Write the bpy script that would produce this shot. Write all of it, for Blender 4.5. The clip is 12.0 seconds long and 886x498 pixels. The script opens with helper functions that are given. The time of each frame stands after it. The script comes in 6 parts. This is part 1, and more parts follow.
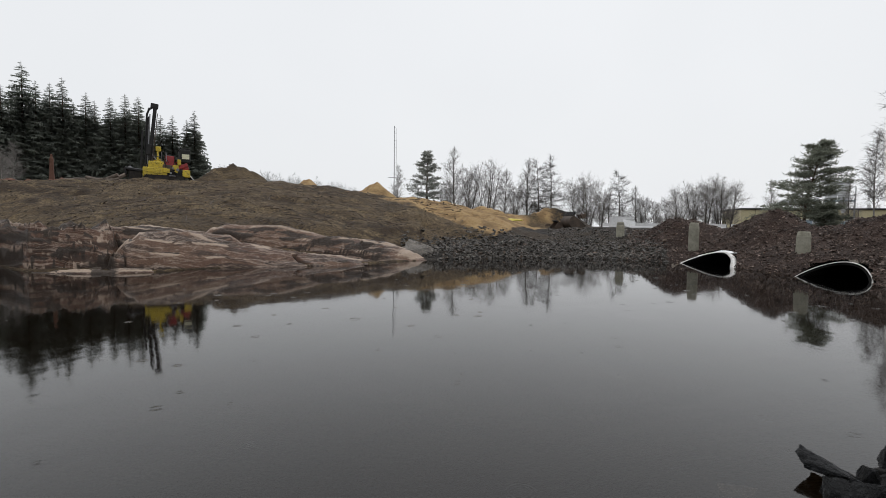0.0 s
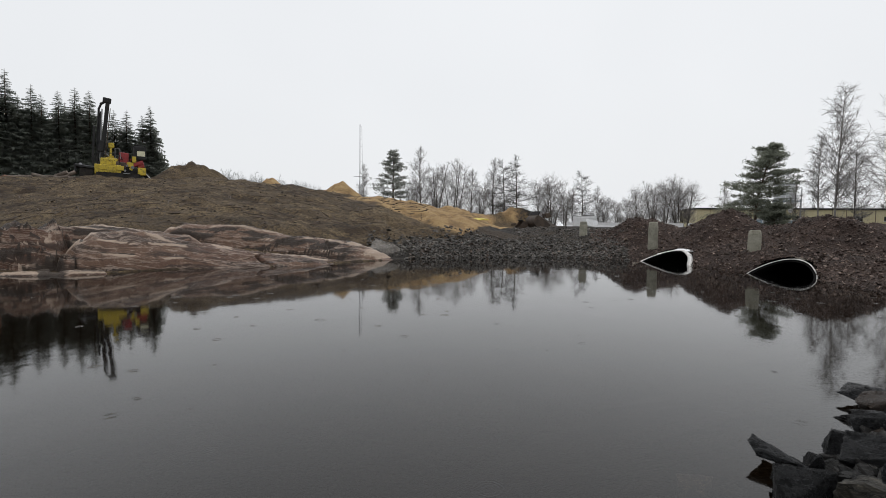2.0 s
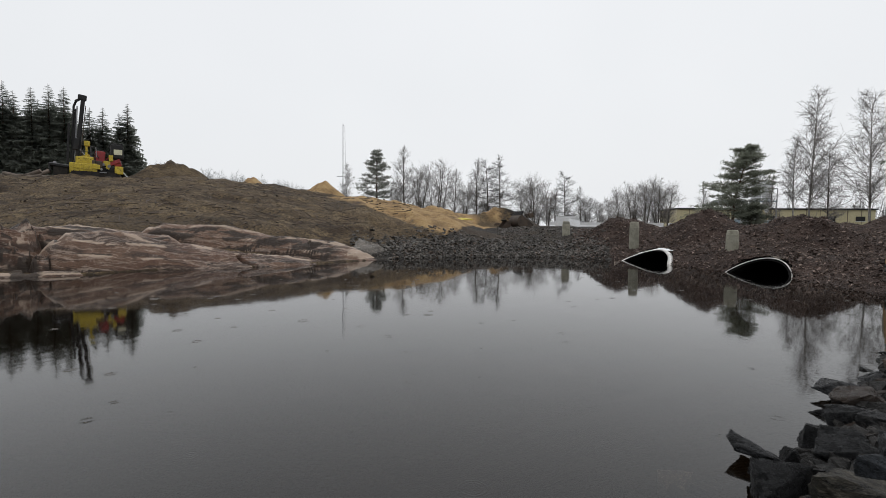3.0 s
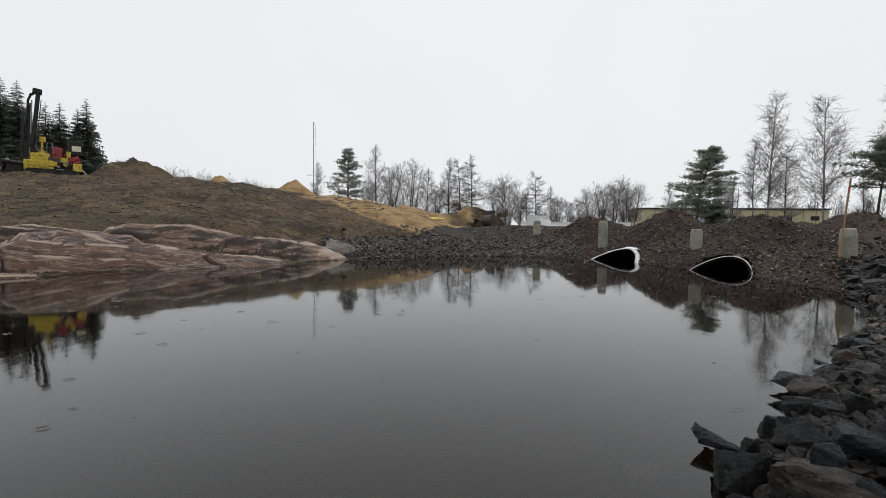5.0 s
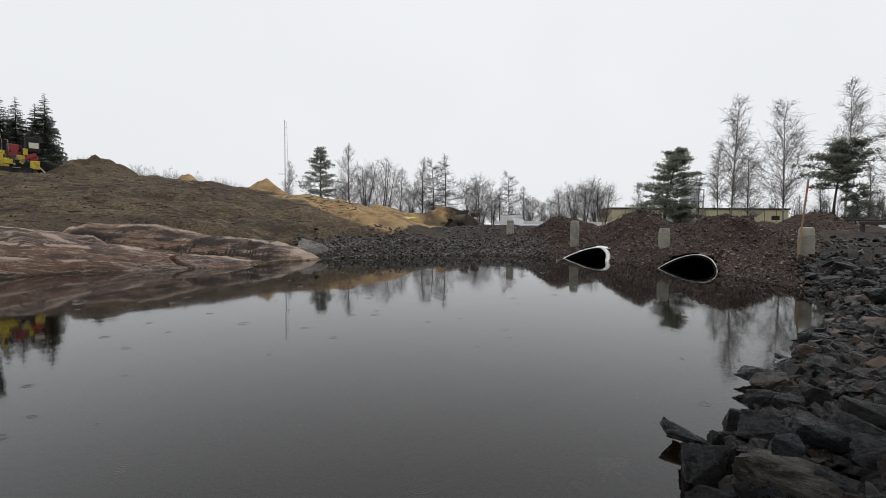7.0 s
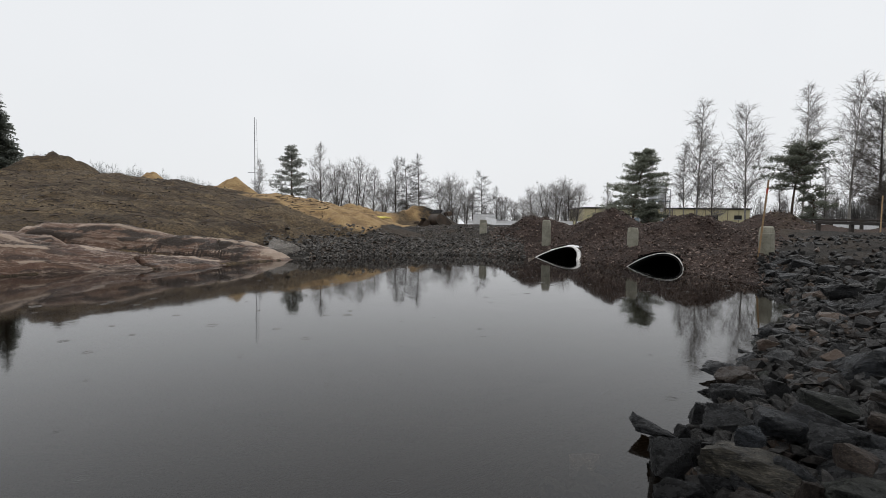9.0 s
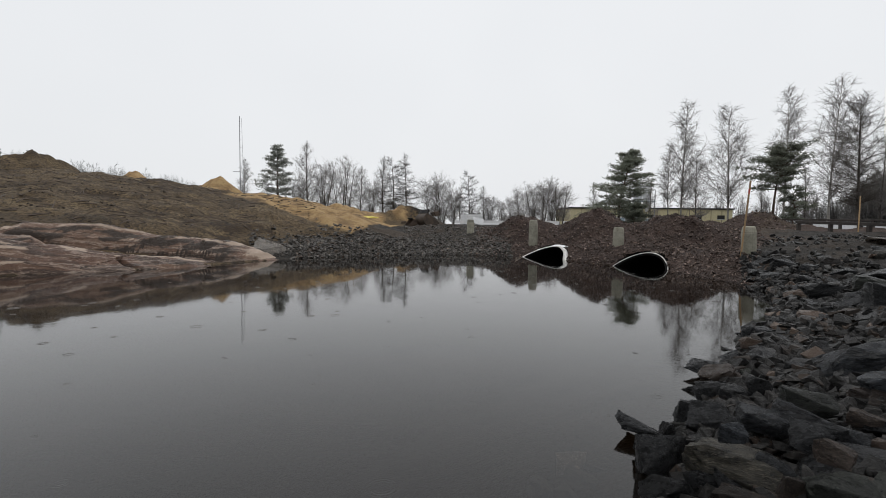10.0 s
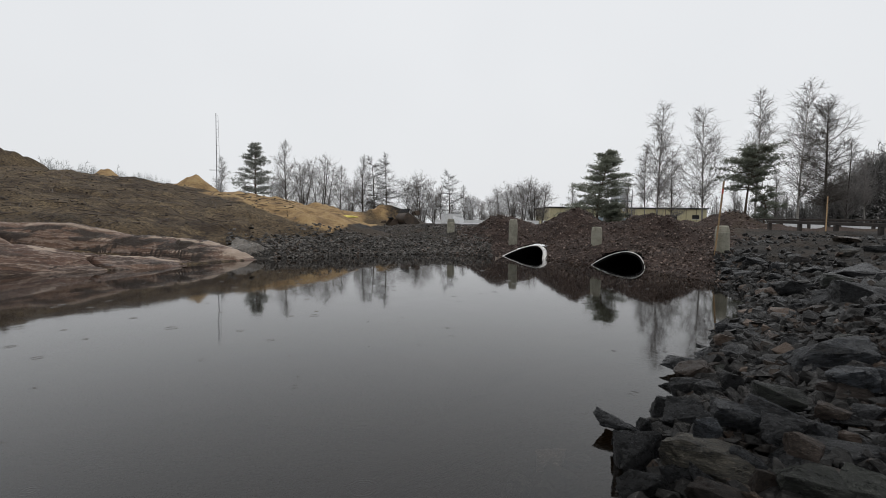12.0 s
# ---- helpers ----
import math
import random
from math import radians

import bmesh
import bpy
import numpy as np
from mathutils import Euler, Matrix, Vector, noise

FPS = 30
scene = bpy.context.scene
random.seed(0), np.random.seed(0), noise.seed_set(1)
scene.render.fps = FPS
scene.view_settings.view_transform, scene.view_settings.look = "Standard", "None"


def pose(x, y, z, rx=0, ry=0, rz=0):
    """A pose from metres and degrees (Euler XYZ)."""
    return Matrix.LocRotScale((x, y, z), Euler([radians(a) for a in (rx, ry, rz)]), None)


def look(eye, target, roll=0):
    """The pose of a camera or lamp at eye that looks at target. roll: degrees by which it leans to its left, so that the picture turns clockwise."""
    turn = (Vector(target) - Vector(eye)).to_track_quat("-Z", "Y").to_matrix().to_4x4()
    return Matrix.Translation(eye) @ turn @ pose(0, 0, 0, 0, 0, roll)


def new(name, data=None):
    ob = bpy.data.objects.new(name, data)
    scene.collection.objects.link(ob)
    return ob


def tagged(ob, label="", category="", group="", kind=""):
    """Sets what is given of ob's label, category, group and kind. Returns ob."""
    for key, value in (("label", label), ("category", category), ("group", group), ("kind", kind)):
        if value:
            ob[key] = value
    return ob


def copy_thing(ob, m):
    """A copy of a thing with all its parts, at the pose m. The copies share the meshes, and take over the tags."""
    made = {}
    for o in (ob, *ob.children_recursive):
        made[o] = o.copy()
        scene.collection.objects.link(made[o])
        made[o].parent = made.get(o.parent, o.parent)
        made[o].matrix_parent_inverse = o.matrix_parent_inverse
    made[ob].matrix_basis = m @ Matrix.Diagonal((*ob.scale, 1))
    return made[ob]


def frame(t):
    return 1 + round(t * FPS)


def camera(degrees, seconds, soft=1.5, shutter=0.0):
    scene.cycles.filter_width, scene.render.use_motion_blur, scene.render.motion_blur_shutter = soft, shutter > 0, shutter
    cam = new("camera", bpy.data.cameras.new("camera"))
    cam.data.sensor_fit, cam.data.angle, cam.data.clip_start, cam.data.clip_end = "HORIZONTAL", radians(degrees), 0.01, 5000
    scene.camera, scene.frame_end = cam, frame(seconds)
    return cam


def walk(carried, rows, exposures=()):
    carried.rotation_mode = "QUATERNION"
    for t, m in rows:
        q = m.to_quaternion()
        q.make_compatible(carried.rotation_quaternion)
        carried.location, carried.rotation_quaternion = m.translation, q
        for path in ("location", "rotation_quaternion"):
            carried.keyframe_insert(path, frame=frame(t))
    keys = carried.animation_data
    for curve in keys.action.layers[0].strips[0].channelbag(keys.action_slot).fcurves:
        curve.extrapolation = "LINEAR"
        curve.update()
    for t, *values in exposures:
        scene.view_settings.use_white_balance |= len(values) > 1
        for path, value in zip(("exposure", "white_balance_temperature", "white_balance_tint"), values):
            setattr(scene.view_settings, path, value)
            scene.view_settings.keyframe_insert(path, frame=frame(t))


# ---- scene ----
import itertools

# ---- camera: a tripod head that pans to the right over the pond ----
EYE = Vector((0.0, 0.0, 1.5))
cam = camera(84.1, 12.0, soft=0.85)
PAN = [  # seconds, heading clockwise from +y, pitch, roll
    (0, -10.560, -2.820, 0.660), (0.5, -9.662, -2.835, 0.662), (1, -8.699, -2.844, 0.661),
    (1.5, -7.676, -2.851, 0.619), (2, -6.668, -2.844, 0.600), (2.5, -5.702, -2.843, 0.580),
    (3, -4.777, -2.839, 0.571), (5, -1.555, -2.876, 0.547), (5.5, -0.795, -2.882, 0.515),
    (6, 0.000, -2.881, 0.499), (6.5, 0.716, -2.893, 0.500), (7, 1.485, -2.899, 0.501),
    (9, 4.598, -2.946, 0.502), (9.5, 5.287, -2.942, 0.498), (10, 6.074, -2.948, 0.493),
    (10.5, 6.820, -2.973, 0.488), (11, 7.481, -2.988, 0.516), (11.5, 7.937, -2.993, 0.521),
    (12, 8.361, -3.003, 0.518)]


def heading(yaw, pitch):
    a, b = radians(yaw), radians(pitch)
    return Vector((math.sin(a) * math.cos(b), math.cos(a) * math.cos(b), math.sin(b)))


walk(cam, [(t, look(EYE, EYE + heading(yaw, pitch), roll)) for t, yaw, pitch, roll in PAN],
     exposures=[(0.0, 0.0), (8.0, 0.0), (10.0, -0.03), (11.0, -0.08), (12.0, -0.09)])

# ---- world: an overcast, rainy sky ----
world = bpy.data.worlds.new("overcast")
scene.world = world
world.use_nodes = True
wt = world.node_tree
wt.nodes.clear()
sky = wt.nodes.new("ShaderNodeTexSky")
sky.sky_type, sky.sun_disc, sky.sun_elevation, sky.sun_rotation = "NISHITA", False, radians(68), radians(30)
sky.air_density, sky.dust_density = 1.5, 5.0
cloud_at = wt.nodes.new("ShaderNodeTexCoord")
cloud = wt.nodes.new("ShaderNodeTexNoise")
cloud.inputs["Scale"].default_value, cloud.inputs["Detail"].default_value = 1.6, 3.0
cloud_ramp = wt.nodes.new("ShaderNodeValToRGB")
cloud_ramp.color_ramp.elements[0].position, cloud_ramp.color_ramp.elements[1].position = 0.25, 0.8
cloud_ramp.color_ramp.elements[0].color = (0.772, 0.79, 0.815, 1)
cloud_ramp.color_ramp.elements[1].color = (0.84, 0.855, 0.877, 1)
lift = wt.nodes.new("ShaderNodeVectorMath")
lift.operation = "SCALE"
# an overcast sky grows brighter from about 30 degrees up to the zenith
height = wt.nodes.new("ShaderNodeSeparateXYZ")
zenith = wt.nodes.new("ShaderNodeMapRange")
zenith.interpolation_type = "SMOOTHSTEP"
for key, value in (("From Min", 0.45), ("From Max", 1.0), ("To Min", 10.7), ("To Max", 13.8)):
    zenith.inputs[key].default_value = value
wt.links.new(cloud_at.outputs["Generated"], height.inputs[0])
wt.links.new(height.outputs["Z"], zenith.inputs["Value"])
wt.links.new(zenith.outputs["Result"], lift.inputs["Scale"])
cover = wt.nodes.new("ShaderNodeMix")
cover.data_type = "RGBA"
cover.inputs["Factor"].default_value = 0.95
back = wt.nodes.new("ShaderNodeBackground")
back.inputs["Strength"].default_value = 0.1
world_out = wt.nodes.new("ShaderNodeOutputWorld")
wt.links.new(cloud_at.outputs["Generated"], cloud.inputs["Vector"])
wt.links.new(cloud.outputs["Fac"], cloud_ramp.inputs["Fac"])
wt.links.new(cloud_ramp.outputs["Color"], lift.inputs[0])
wt.links.new(sky.outputs["Color"], cover.inputs["A"])
wt.links.new(lift.outputs["Vector"], cover.inputs["B"])
wt.links.new(cover.outputs["Result"], back.inputs["Color"])
wt.links.new(back.outputs["Background"], world_out.inputs["Surface"])

sun_data = bpy.data.lights.new("sun", "SUN")
sun_data.energy, sun_data.angle, sun_data.color = 0.6, radians(25), (1.0, 0.98, 0.95)
sun = new("sun", sun_data)
sun.matrix_world = look((0, 0, 60), Vector((0, 0, 60)) - heading(30, 68))
scene.view_settings.exposure = 0.0


# ---- small builders ----
class Nodes:
    """A material's node tree in short: n(type, socket=value or socket) makes a node and returns it."""

    def __init__(self, name):
        self.mat = bpy.data.materials.new(name)
        self.mat.use_nodes = True
        self.tree = self.mat.node_tree
        self.tree.nodes.clear()
        self.out = self.tree.nodes.new("ShaderNodeOutputMaterial")

    def n(self, kind, given=(), **props):
        node = self.tree.nodes.new(kind)
        for key, value in props.items():
            setattr(node, key, value)
        for key, value in dict(given).items():
            if isinstance(value, bpy.types.NodeSocket):
                self.tree.links.new(value, node.inputs[key])
            else:
                node.inputs[key].default_value = value
        return node

    def mix(self, fac, a, b, blend="MIX"):
        m = self.n("ShaderNodeMix", data_type="RGBA", blend_type=blend)
        for key, value in ((0, fac), (6, a), (7, b)):
            if isinstance(value, bpy.types.NodeSocket):
                self.tree.links.new(value, m.inputs[key])
            elif key:
                m.inputs[key].default_value = (*value[:3], 1)
            else:
                m.inputs[key].default_value = value
        return m.outputs[2]

    def math(self, op, a, b=0.0, c=0.0):
        return self.n("ShaderNodeMath", {0: a, 1: b, 2: c}, operation=op).outputs[0]

    def noise(self, vec, scale, detail=4.0, rough=0.55, distort=0.0):
        return self.n("ShaderNodeTexNoise", {"Vector": vec, "Scale": scale, "Detail": detail, "Roughness": rough, "Distortion": distort}).outputs["Fac"]

    def ramp(self, fac, lo, hi):
        return self.n("ShaderNodeMapRange", {"Value": fac, "From Min": lo, "From Max": hi}).outputs[0]

    def stretch(self, vec, scale, rot=(0, 0, 0)):
        return self.n("ShaderNodeMapping", {"Vector": vec, "Scale": scale, "Rotation": rot}).outputs[0]

    def done(self, color, rough=0.8, height=None, bump=0.5, dist=0.02, metal=0.0, spec=0.5, coat=0.0):
        given = {"Base Color": color if isinstance(color, bpy.types.NodeSocket) else (*color, 1), "Roughness": rough, "Metallic": metal,
                 "Specular IOR Level": spec, "Coat Weight": coat}
        if height is not None:
            given["Normal"] = self.n("ShaderNodeBump", {"Height": height, "Strength": bump, "Distance": dist}).outputs[0]
        b = self.n("ShaderNodeBsdfPrincipled", given)
        self.tree.links.new(b.outputs[0], self.out.inputs[0])
        return self.mat


def worn(name, a, b, scale=3.0, fine=40.0, rough=0.7, metal=0.0, bump=0.3, dist=0.01, spec=0.5, vary=0.25, island=False, fine_mix=0.35, grime=None):
    """A surface of two tones in large patches with a fine grain, a little different from piece to piece."""
    m = Nodes(name)
    at = m.n("ShaderNodeTexCoord").outputs["Object"]
    if island:
        one = m.n("ShaderNodeNewGeometry").outputs["Random Per Island"]
    else:
        one = m.n("ShaderNodeObjectInfo").outputs["Random"]
    shift = m.n("ShaderNodeVectorMath", {0: at, 1: (31.0, 17.0, 23.0)}, operation="ADD").outputs[0]
    big, small = m.noise(shift, scale, 5), m.noise(at, fine, 4, 0.65)
    col = m.mix(m.ramp(big, 0.35, 0.65), a, b)
    col = m.mix(m.math("MULTIPLY", m.ramp(small, 0.35, 0.75), fine_mix), col, [c * 0.45 for c in a])
    if grime:
        col = m.mix(m.math("MULTIPLY", m.ramp(m.noise(at, scale * 2.7, 6, 0.7), 0.5, 0.72), 0.8), col, grime)
    light = m.math("MULTIPLY_ADD", one, 2 * vary, 1 - vary)
    grey = m.n("ShaderNodeCombineColor", {0: light, 1: light, 2: light}).outputs[0]
    col = m.mix(1.0, col, grey, "MULTIPLY")
    r = m.math("MULTIPLY_ADD", small, 0.3, rough - 0.15)
    return m.done(col, r, m.math("ADD", big, m.math("MULTIPLY", small, 0.5)), bump, dist, metal, spec)


def mesh_of(name, verts, faces, smooth=False):
    """A mesh from numpy arrays of points and of triangles or quads."""
    me = bpy.data.meshes.new(name)
    verts, faces = np.asarray(verts, np.float32), np.asarray(faces, np.int32)
    k = faces.shape[1]
    me.vertices.add(len(verts))
    me.vertices.foreach_set("co", verts.ravel())
    me.loops.add(faces.size)
    me.loops.foreach_set("vertex_index", faces.ravel())
    me.polygons.add(len(faces))
    me.polygons.foreach_set("loop_start", np.arange(0, faces.size, k, dtype=np.int32))
    me.polygons.foreach_set("use_smooth", np.full(len(faces), smooth))
    me.update(calc_edges=True)
    me.validate()
    return me


def thing(name, label, category, at=None, group="", kind="", data=None, material=None):
    """A top-level thing: an Empty at its base, or a mesh."""
    if isinstance(data, bmesh.types.BMesh):
        me = bpy.data.meshes.new(name)
        data.to_mesh(me)
        data.free()
        data = me
    ob = tagged(new(name, data), label, category, group, kind)
    if material and data:
        data.materials.append(material)
    if at is not None:
        ob.matrix_world = at
    return ob


def part(name, bm, material, parent, label="", smooth=False, at=None):
    """Links a bmesh or a mesh as one part under a thing or a part."""
    if isinstance(bm, bmesh.types.BMesh):
        me = bpy.data.meshes.new(name)
        bm.to_mesh(me)
        bm.free()
    else:
        me = bm
    if smooth:
        me.polygons.foreach_set("use_smooth", np.full(len(me.polygons), True))
    if material and not me.materials:
        me.materials.append(material)
    ob = tagged(new(name, me), label)
    ob.parent = parent
    if at is not None:
        ob.matrix_local = at
    return ob


def box(sx, sy, sz, at=(0, 0, 0), rot=(0, 0, 0), bevel=0.0, bm=None):
    """A bevelled block, with its middle at the place given."""
    own = bmesh.new()
    bmesh.ops.create_cube(own, size=1.0)
    bmesh.ops.scale(own, vec=(sx, sy, sz), verts=own.verts)
    if bevel:
        bmesh.ops.bevel(own, geom=own.edges[:], offset=bevel, segments=2, affect="EDGES", profile=0.6)
    own.transform(pose(*at, *rot))
    return join(bm, own)


def join(bm, own):
    if bm is None:
        return own
    me = bpy.data.meshes.new("scratch")
    own.to_mesh(me)
    own.free()
    bm.from_mesh(me)
    bpy.data.meshes.remove(me)
    return bm


def tube(a, b, ra, rb=None, sides=10, bm=None, caps=True):
    """A tapered round bar from a to b."""
    own = bmesh.new()
    a, b = Vector(a), Vector(b)
    bmesh.ops.create_cone(own, cap_ends=caps, segments=sides, radius1=ra, radius2=ra if rb is None else rb, depth=(b - a).length)
    own.transform(Matrix.Translation((a + b) / 2) @ (b - a).to_track_quat("Z", "Y").to_matrix().to_4x4())
    return join(bm, own)


def lathe(profile, sides=24, bm=None):
    """A turned body from (radius, height) pairs, open at both ends unless the radius is nil there."""
    own = bmesh.new()
    rings = [[own.verts.new((r * math.cos(2 * math.pi * i / sides), r * math.sin(2 * math.pi * i / sides), z)) for i in range(sides)] for r, z in profile]
    for lo, hi in zip(rings, rings[1:]):
        for i in range(sides):
            own.faces.new((lo[i], lo[(i + 1) % sides], hi[(i + 1) % sides], hi[i]))
    bmesh.ops.remove_doubles(own, verts=own.verts, dist=1e-5)
    return join(bm, own)


def sweep(points, radius, sides=8, bm=None):
    """A bent pipe through the points."""
    own = bmesh.new()
    pts = [Vector(p) for p in points]
    rings = []
    for i, p in enumerate(pts):
        way = (pts[min(i + 1, len(pts) - 1)] - pts[max(i - 1, 0)]).normalized()
        q = way.to_track_quat("Z", "Y")
        rings.append([own.verts.new(p + q @ Vector((radius * math.cos(2 * math.pi * k / sides), radius * math.sin(2 * math.pi * k / sides), 0))) for k in range(sides)])
    for lo, hi in zip(rings, rings[1:]):
        for k in range(sides):
            own.faces.new((lo[k], lo[(k + 1) % sides], hi[(k + 1) % sides], hi[k]))
    own.faces.new(rings[0][::-1]), own.faces.new(rings[-1])
    return join(bm, own)


def vnoise(x, y, seed=0):
    """Smooth value noise between -1 and 1 on arrays."""
    xi, yi = np.floor(x), np.floor(y)
    fx, fy = x - xi, y - yi
    fx, fy = fx * fx * (3 - 2 * fx), fy * fy * (3 - 2 * fy)

    def cell(a, b):
        v = np.sin(a * 127.1 + b * 311.7 + seed * 74.7) * 43758.5453
        return (v - np.floor(v)) * 2 - 1
    top = cell(xi, yi) * (1 - fx) + cell(xi + 1, yi) * fx
    low = cell(xi, yi + 1) * (1 - fx) + cell(xi + 1, yi + 1) * fx
    return top * (1 - fy) + low * fy


def fbm(x, y, octaves=4, seed=0, gain=0.5):
    total, amp = 0.0, 1.0
    for k in range(octaves):
        total = total + amp * vnoise(x * 2 ** k + 5.3 * k, y * 2 ** k - 3.1 * k, seed + k)
        amp *= gain
    return total


def smooth(lo, hi, v):
    t = np.clip((v - lo) / (hi - lo), 0, 1)
    return t * t * (3 - 2 * t)


def polar(az, r, z=0.0):
    """A place by its bearing from the tripod in degrees and its distance."""
    return Vector((r * math.sin(radians(az)), r * math.cos(radians(az)), z))


# ---- the lie of the land ----
SHORE = [(-45, 20), (-25, 15.5), (-19, 13.6), (-16.8, 12.8), (-14.2, 11.6), (-12.6, 11.85), (-11.2, 12.8), (-10, 14.6), (-8, 15.8), (-6.1, 17.7),
         (-4.4, 20.4), (-2.4, 22), (0.1, 23.2), (2.7, 23.7), (4.1, 23.2), (6.0, 22.3), (7.45, 20.2), (8.1, 17.4), (9.2, 15.5),
         (9.1, 13.2), (9.15, 11.6), (8.6, 10.2), (7.75, 8.95), (6.95, 8.0), (5.98, 7.0), (5.35, 6.6), (4.85, 6.1), (4.5, 5.65), (3.85, 5.0), (3.4, 4.65), (2.85, 4.0), (2.35, 3.45), (1.9, 3.0),
         (1.6, 2.6), (1.35, 2.2), (0.9, 1.5), (-1, 0.95), (-10, 0.2), (-45, -4)]


def shore_distance(x, y):
    """Metres from the waterline, positive on land."""
    best, inside = np.full(x.shape, 1e9), np.zeros(x.shape, bool)
    for (ax, ay), (bx, by) in zip(SHORE, SHORE[1:] + SHORE[:1]):
        dx, dy = bx - ax, by - ay
        t = np.clip(((x - ax) * dx + (y - ay) * dy) / (dx * dx + dy * dy), 0, 1)
        best = np.minimum(best, np.hypot(x - ax - t * dx, y - ay - t * dy))
        cross = (ay > y) != (by > y)
        inside ^= cross & (x < dx * (y - ay) / (dy if dy else 1e-9) + ax)
    return np.where(inside, -best, best)


CREST_AZ = (-75, -56, -52.5, -49, -43, -37, -31, -27.5, -22.5, -18.7, -14.2, -10.2, -6.3, -3.0, -0.5, 2.5)
CREST_EL = (2.6, 3.1, 3.36, 3.7, 4.1, 4.3, 4.6, 4.35, 3.9, 3.35, 3.05, 2.38, 1.57, 0.6, -0.1, -0.4)
CREST_R = (42, 42, 42, 42, 42, 42, 42, 42, 41, 40, 38, 36, 34, 33, 32, 32)
HEAPS = [  # bearing, distance, height, half-width across, half-width in depth
    (15.8, 28.0, 1.02, 1.35, 1.4), (19.5, 25.5, 0.08, 1.0, 1.2), (22.2, 25.6, 0.74, 1.25, 1.4), (24.4, 25.2, 0.62, 1.1, 1.3), (27.6, 24.2, 0.06, 1.0, 1.3),
    (30.4, 23.8, 0.95, 1.35, 1.4), (33.6, 23.2, 0.42, 1.1, 1.2), (38.3, 40.0, 1.2, 1.8, 2.0), (33.6, 44.0, 0.7, 2.4, 2.0), (41.8, 37.0, 0.3, 1.2, 1.0),
    (-34.2, 49.0, 2.3, 2.1, 2.4), (-31.2, 49.0, 0.55, 1.6, 1.6), (-28.6, 48.0, 0.45, 0.9, 1.0),
    (-18.2, 46.0, 1.55, 1.65, 1.6), (-25.8, 66.0, 3.6, 2.0, 2.0), (-5.0, 46.0, 1.3, 2.6, 2.4), (-0.6, 48.0, 1.5, 1.7, 1.6), (2.4, 49.0, 1.9, 1.7, 1.6), (4.2, 52.0, 1.3, 1.4, 1.4)]

CULVERTS = [(1.529, -0.999, 6.793, 21.289, 0.666, 1.933), (1.183, -0.675, 8.759, 16.526, 0.726, 2.024)]  # radius, axis height, place, heading, cut


def culvert_frame(x, y, c):
    """Distance along and across a culvert, and the height of its roof there."""
    radius, axis, cx, cy, turn, cut = c
    along = (x - cx) * math.cos(turn) + (y - cy) * math.sin(turn)
    across = -(x - cx) * math.sin(turn) + (y - cy) * math.cos(turn)
    roof = axis + np.sqrt(np.maximum(radius ** 2 - across ** 2, 0))
    return along, across, np.where(np.abs(across) < radius, roof, -9.0)


def in_mouth(x, y):
    """Where a culvert's cut mouth is open to the sky."""
    hit = np.zeros(np.shape(x), bool)
    for c in CULVERTS:
        along, across, roof = culvert_frame(x, y, c)
        hit |= (roof > -0.25) & (along < c[5] * roof - 0.03) & (along > -2.5)
    return hit


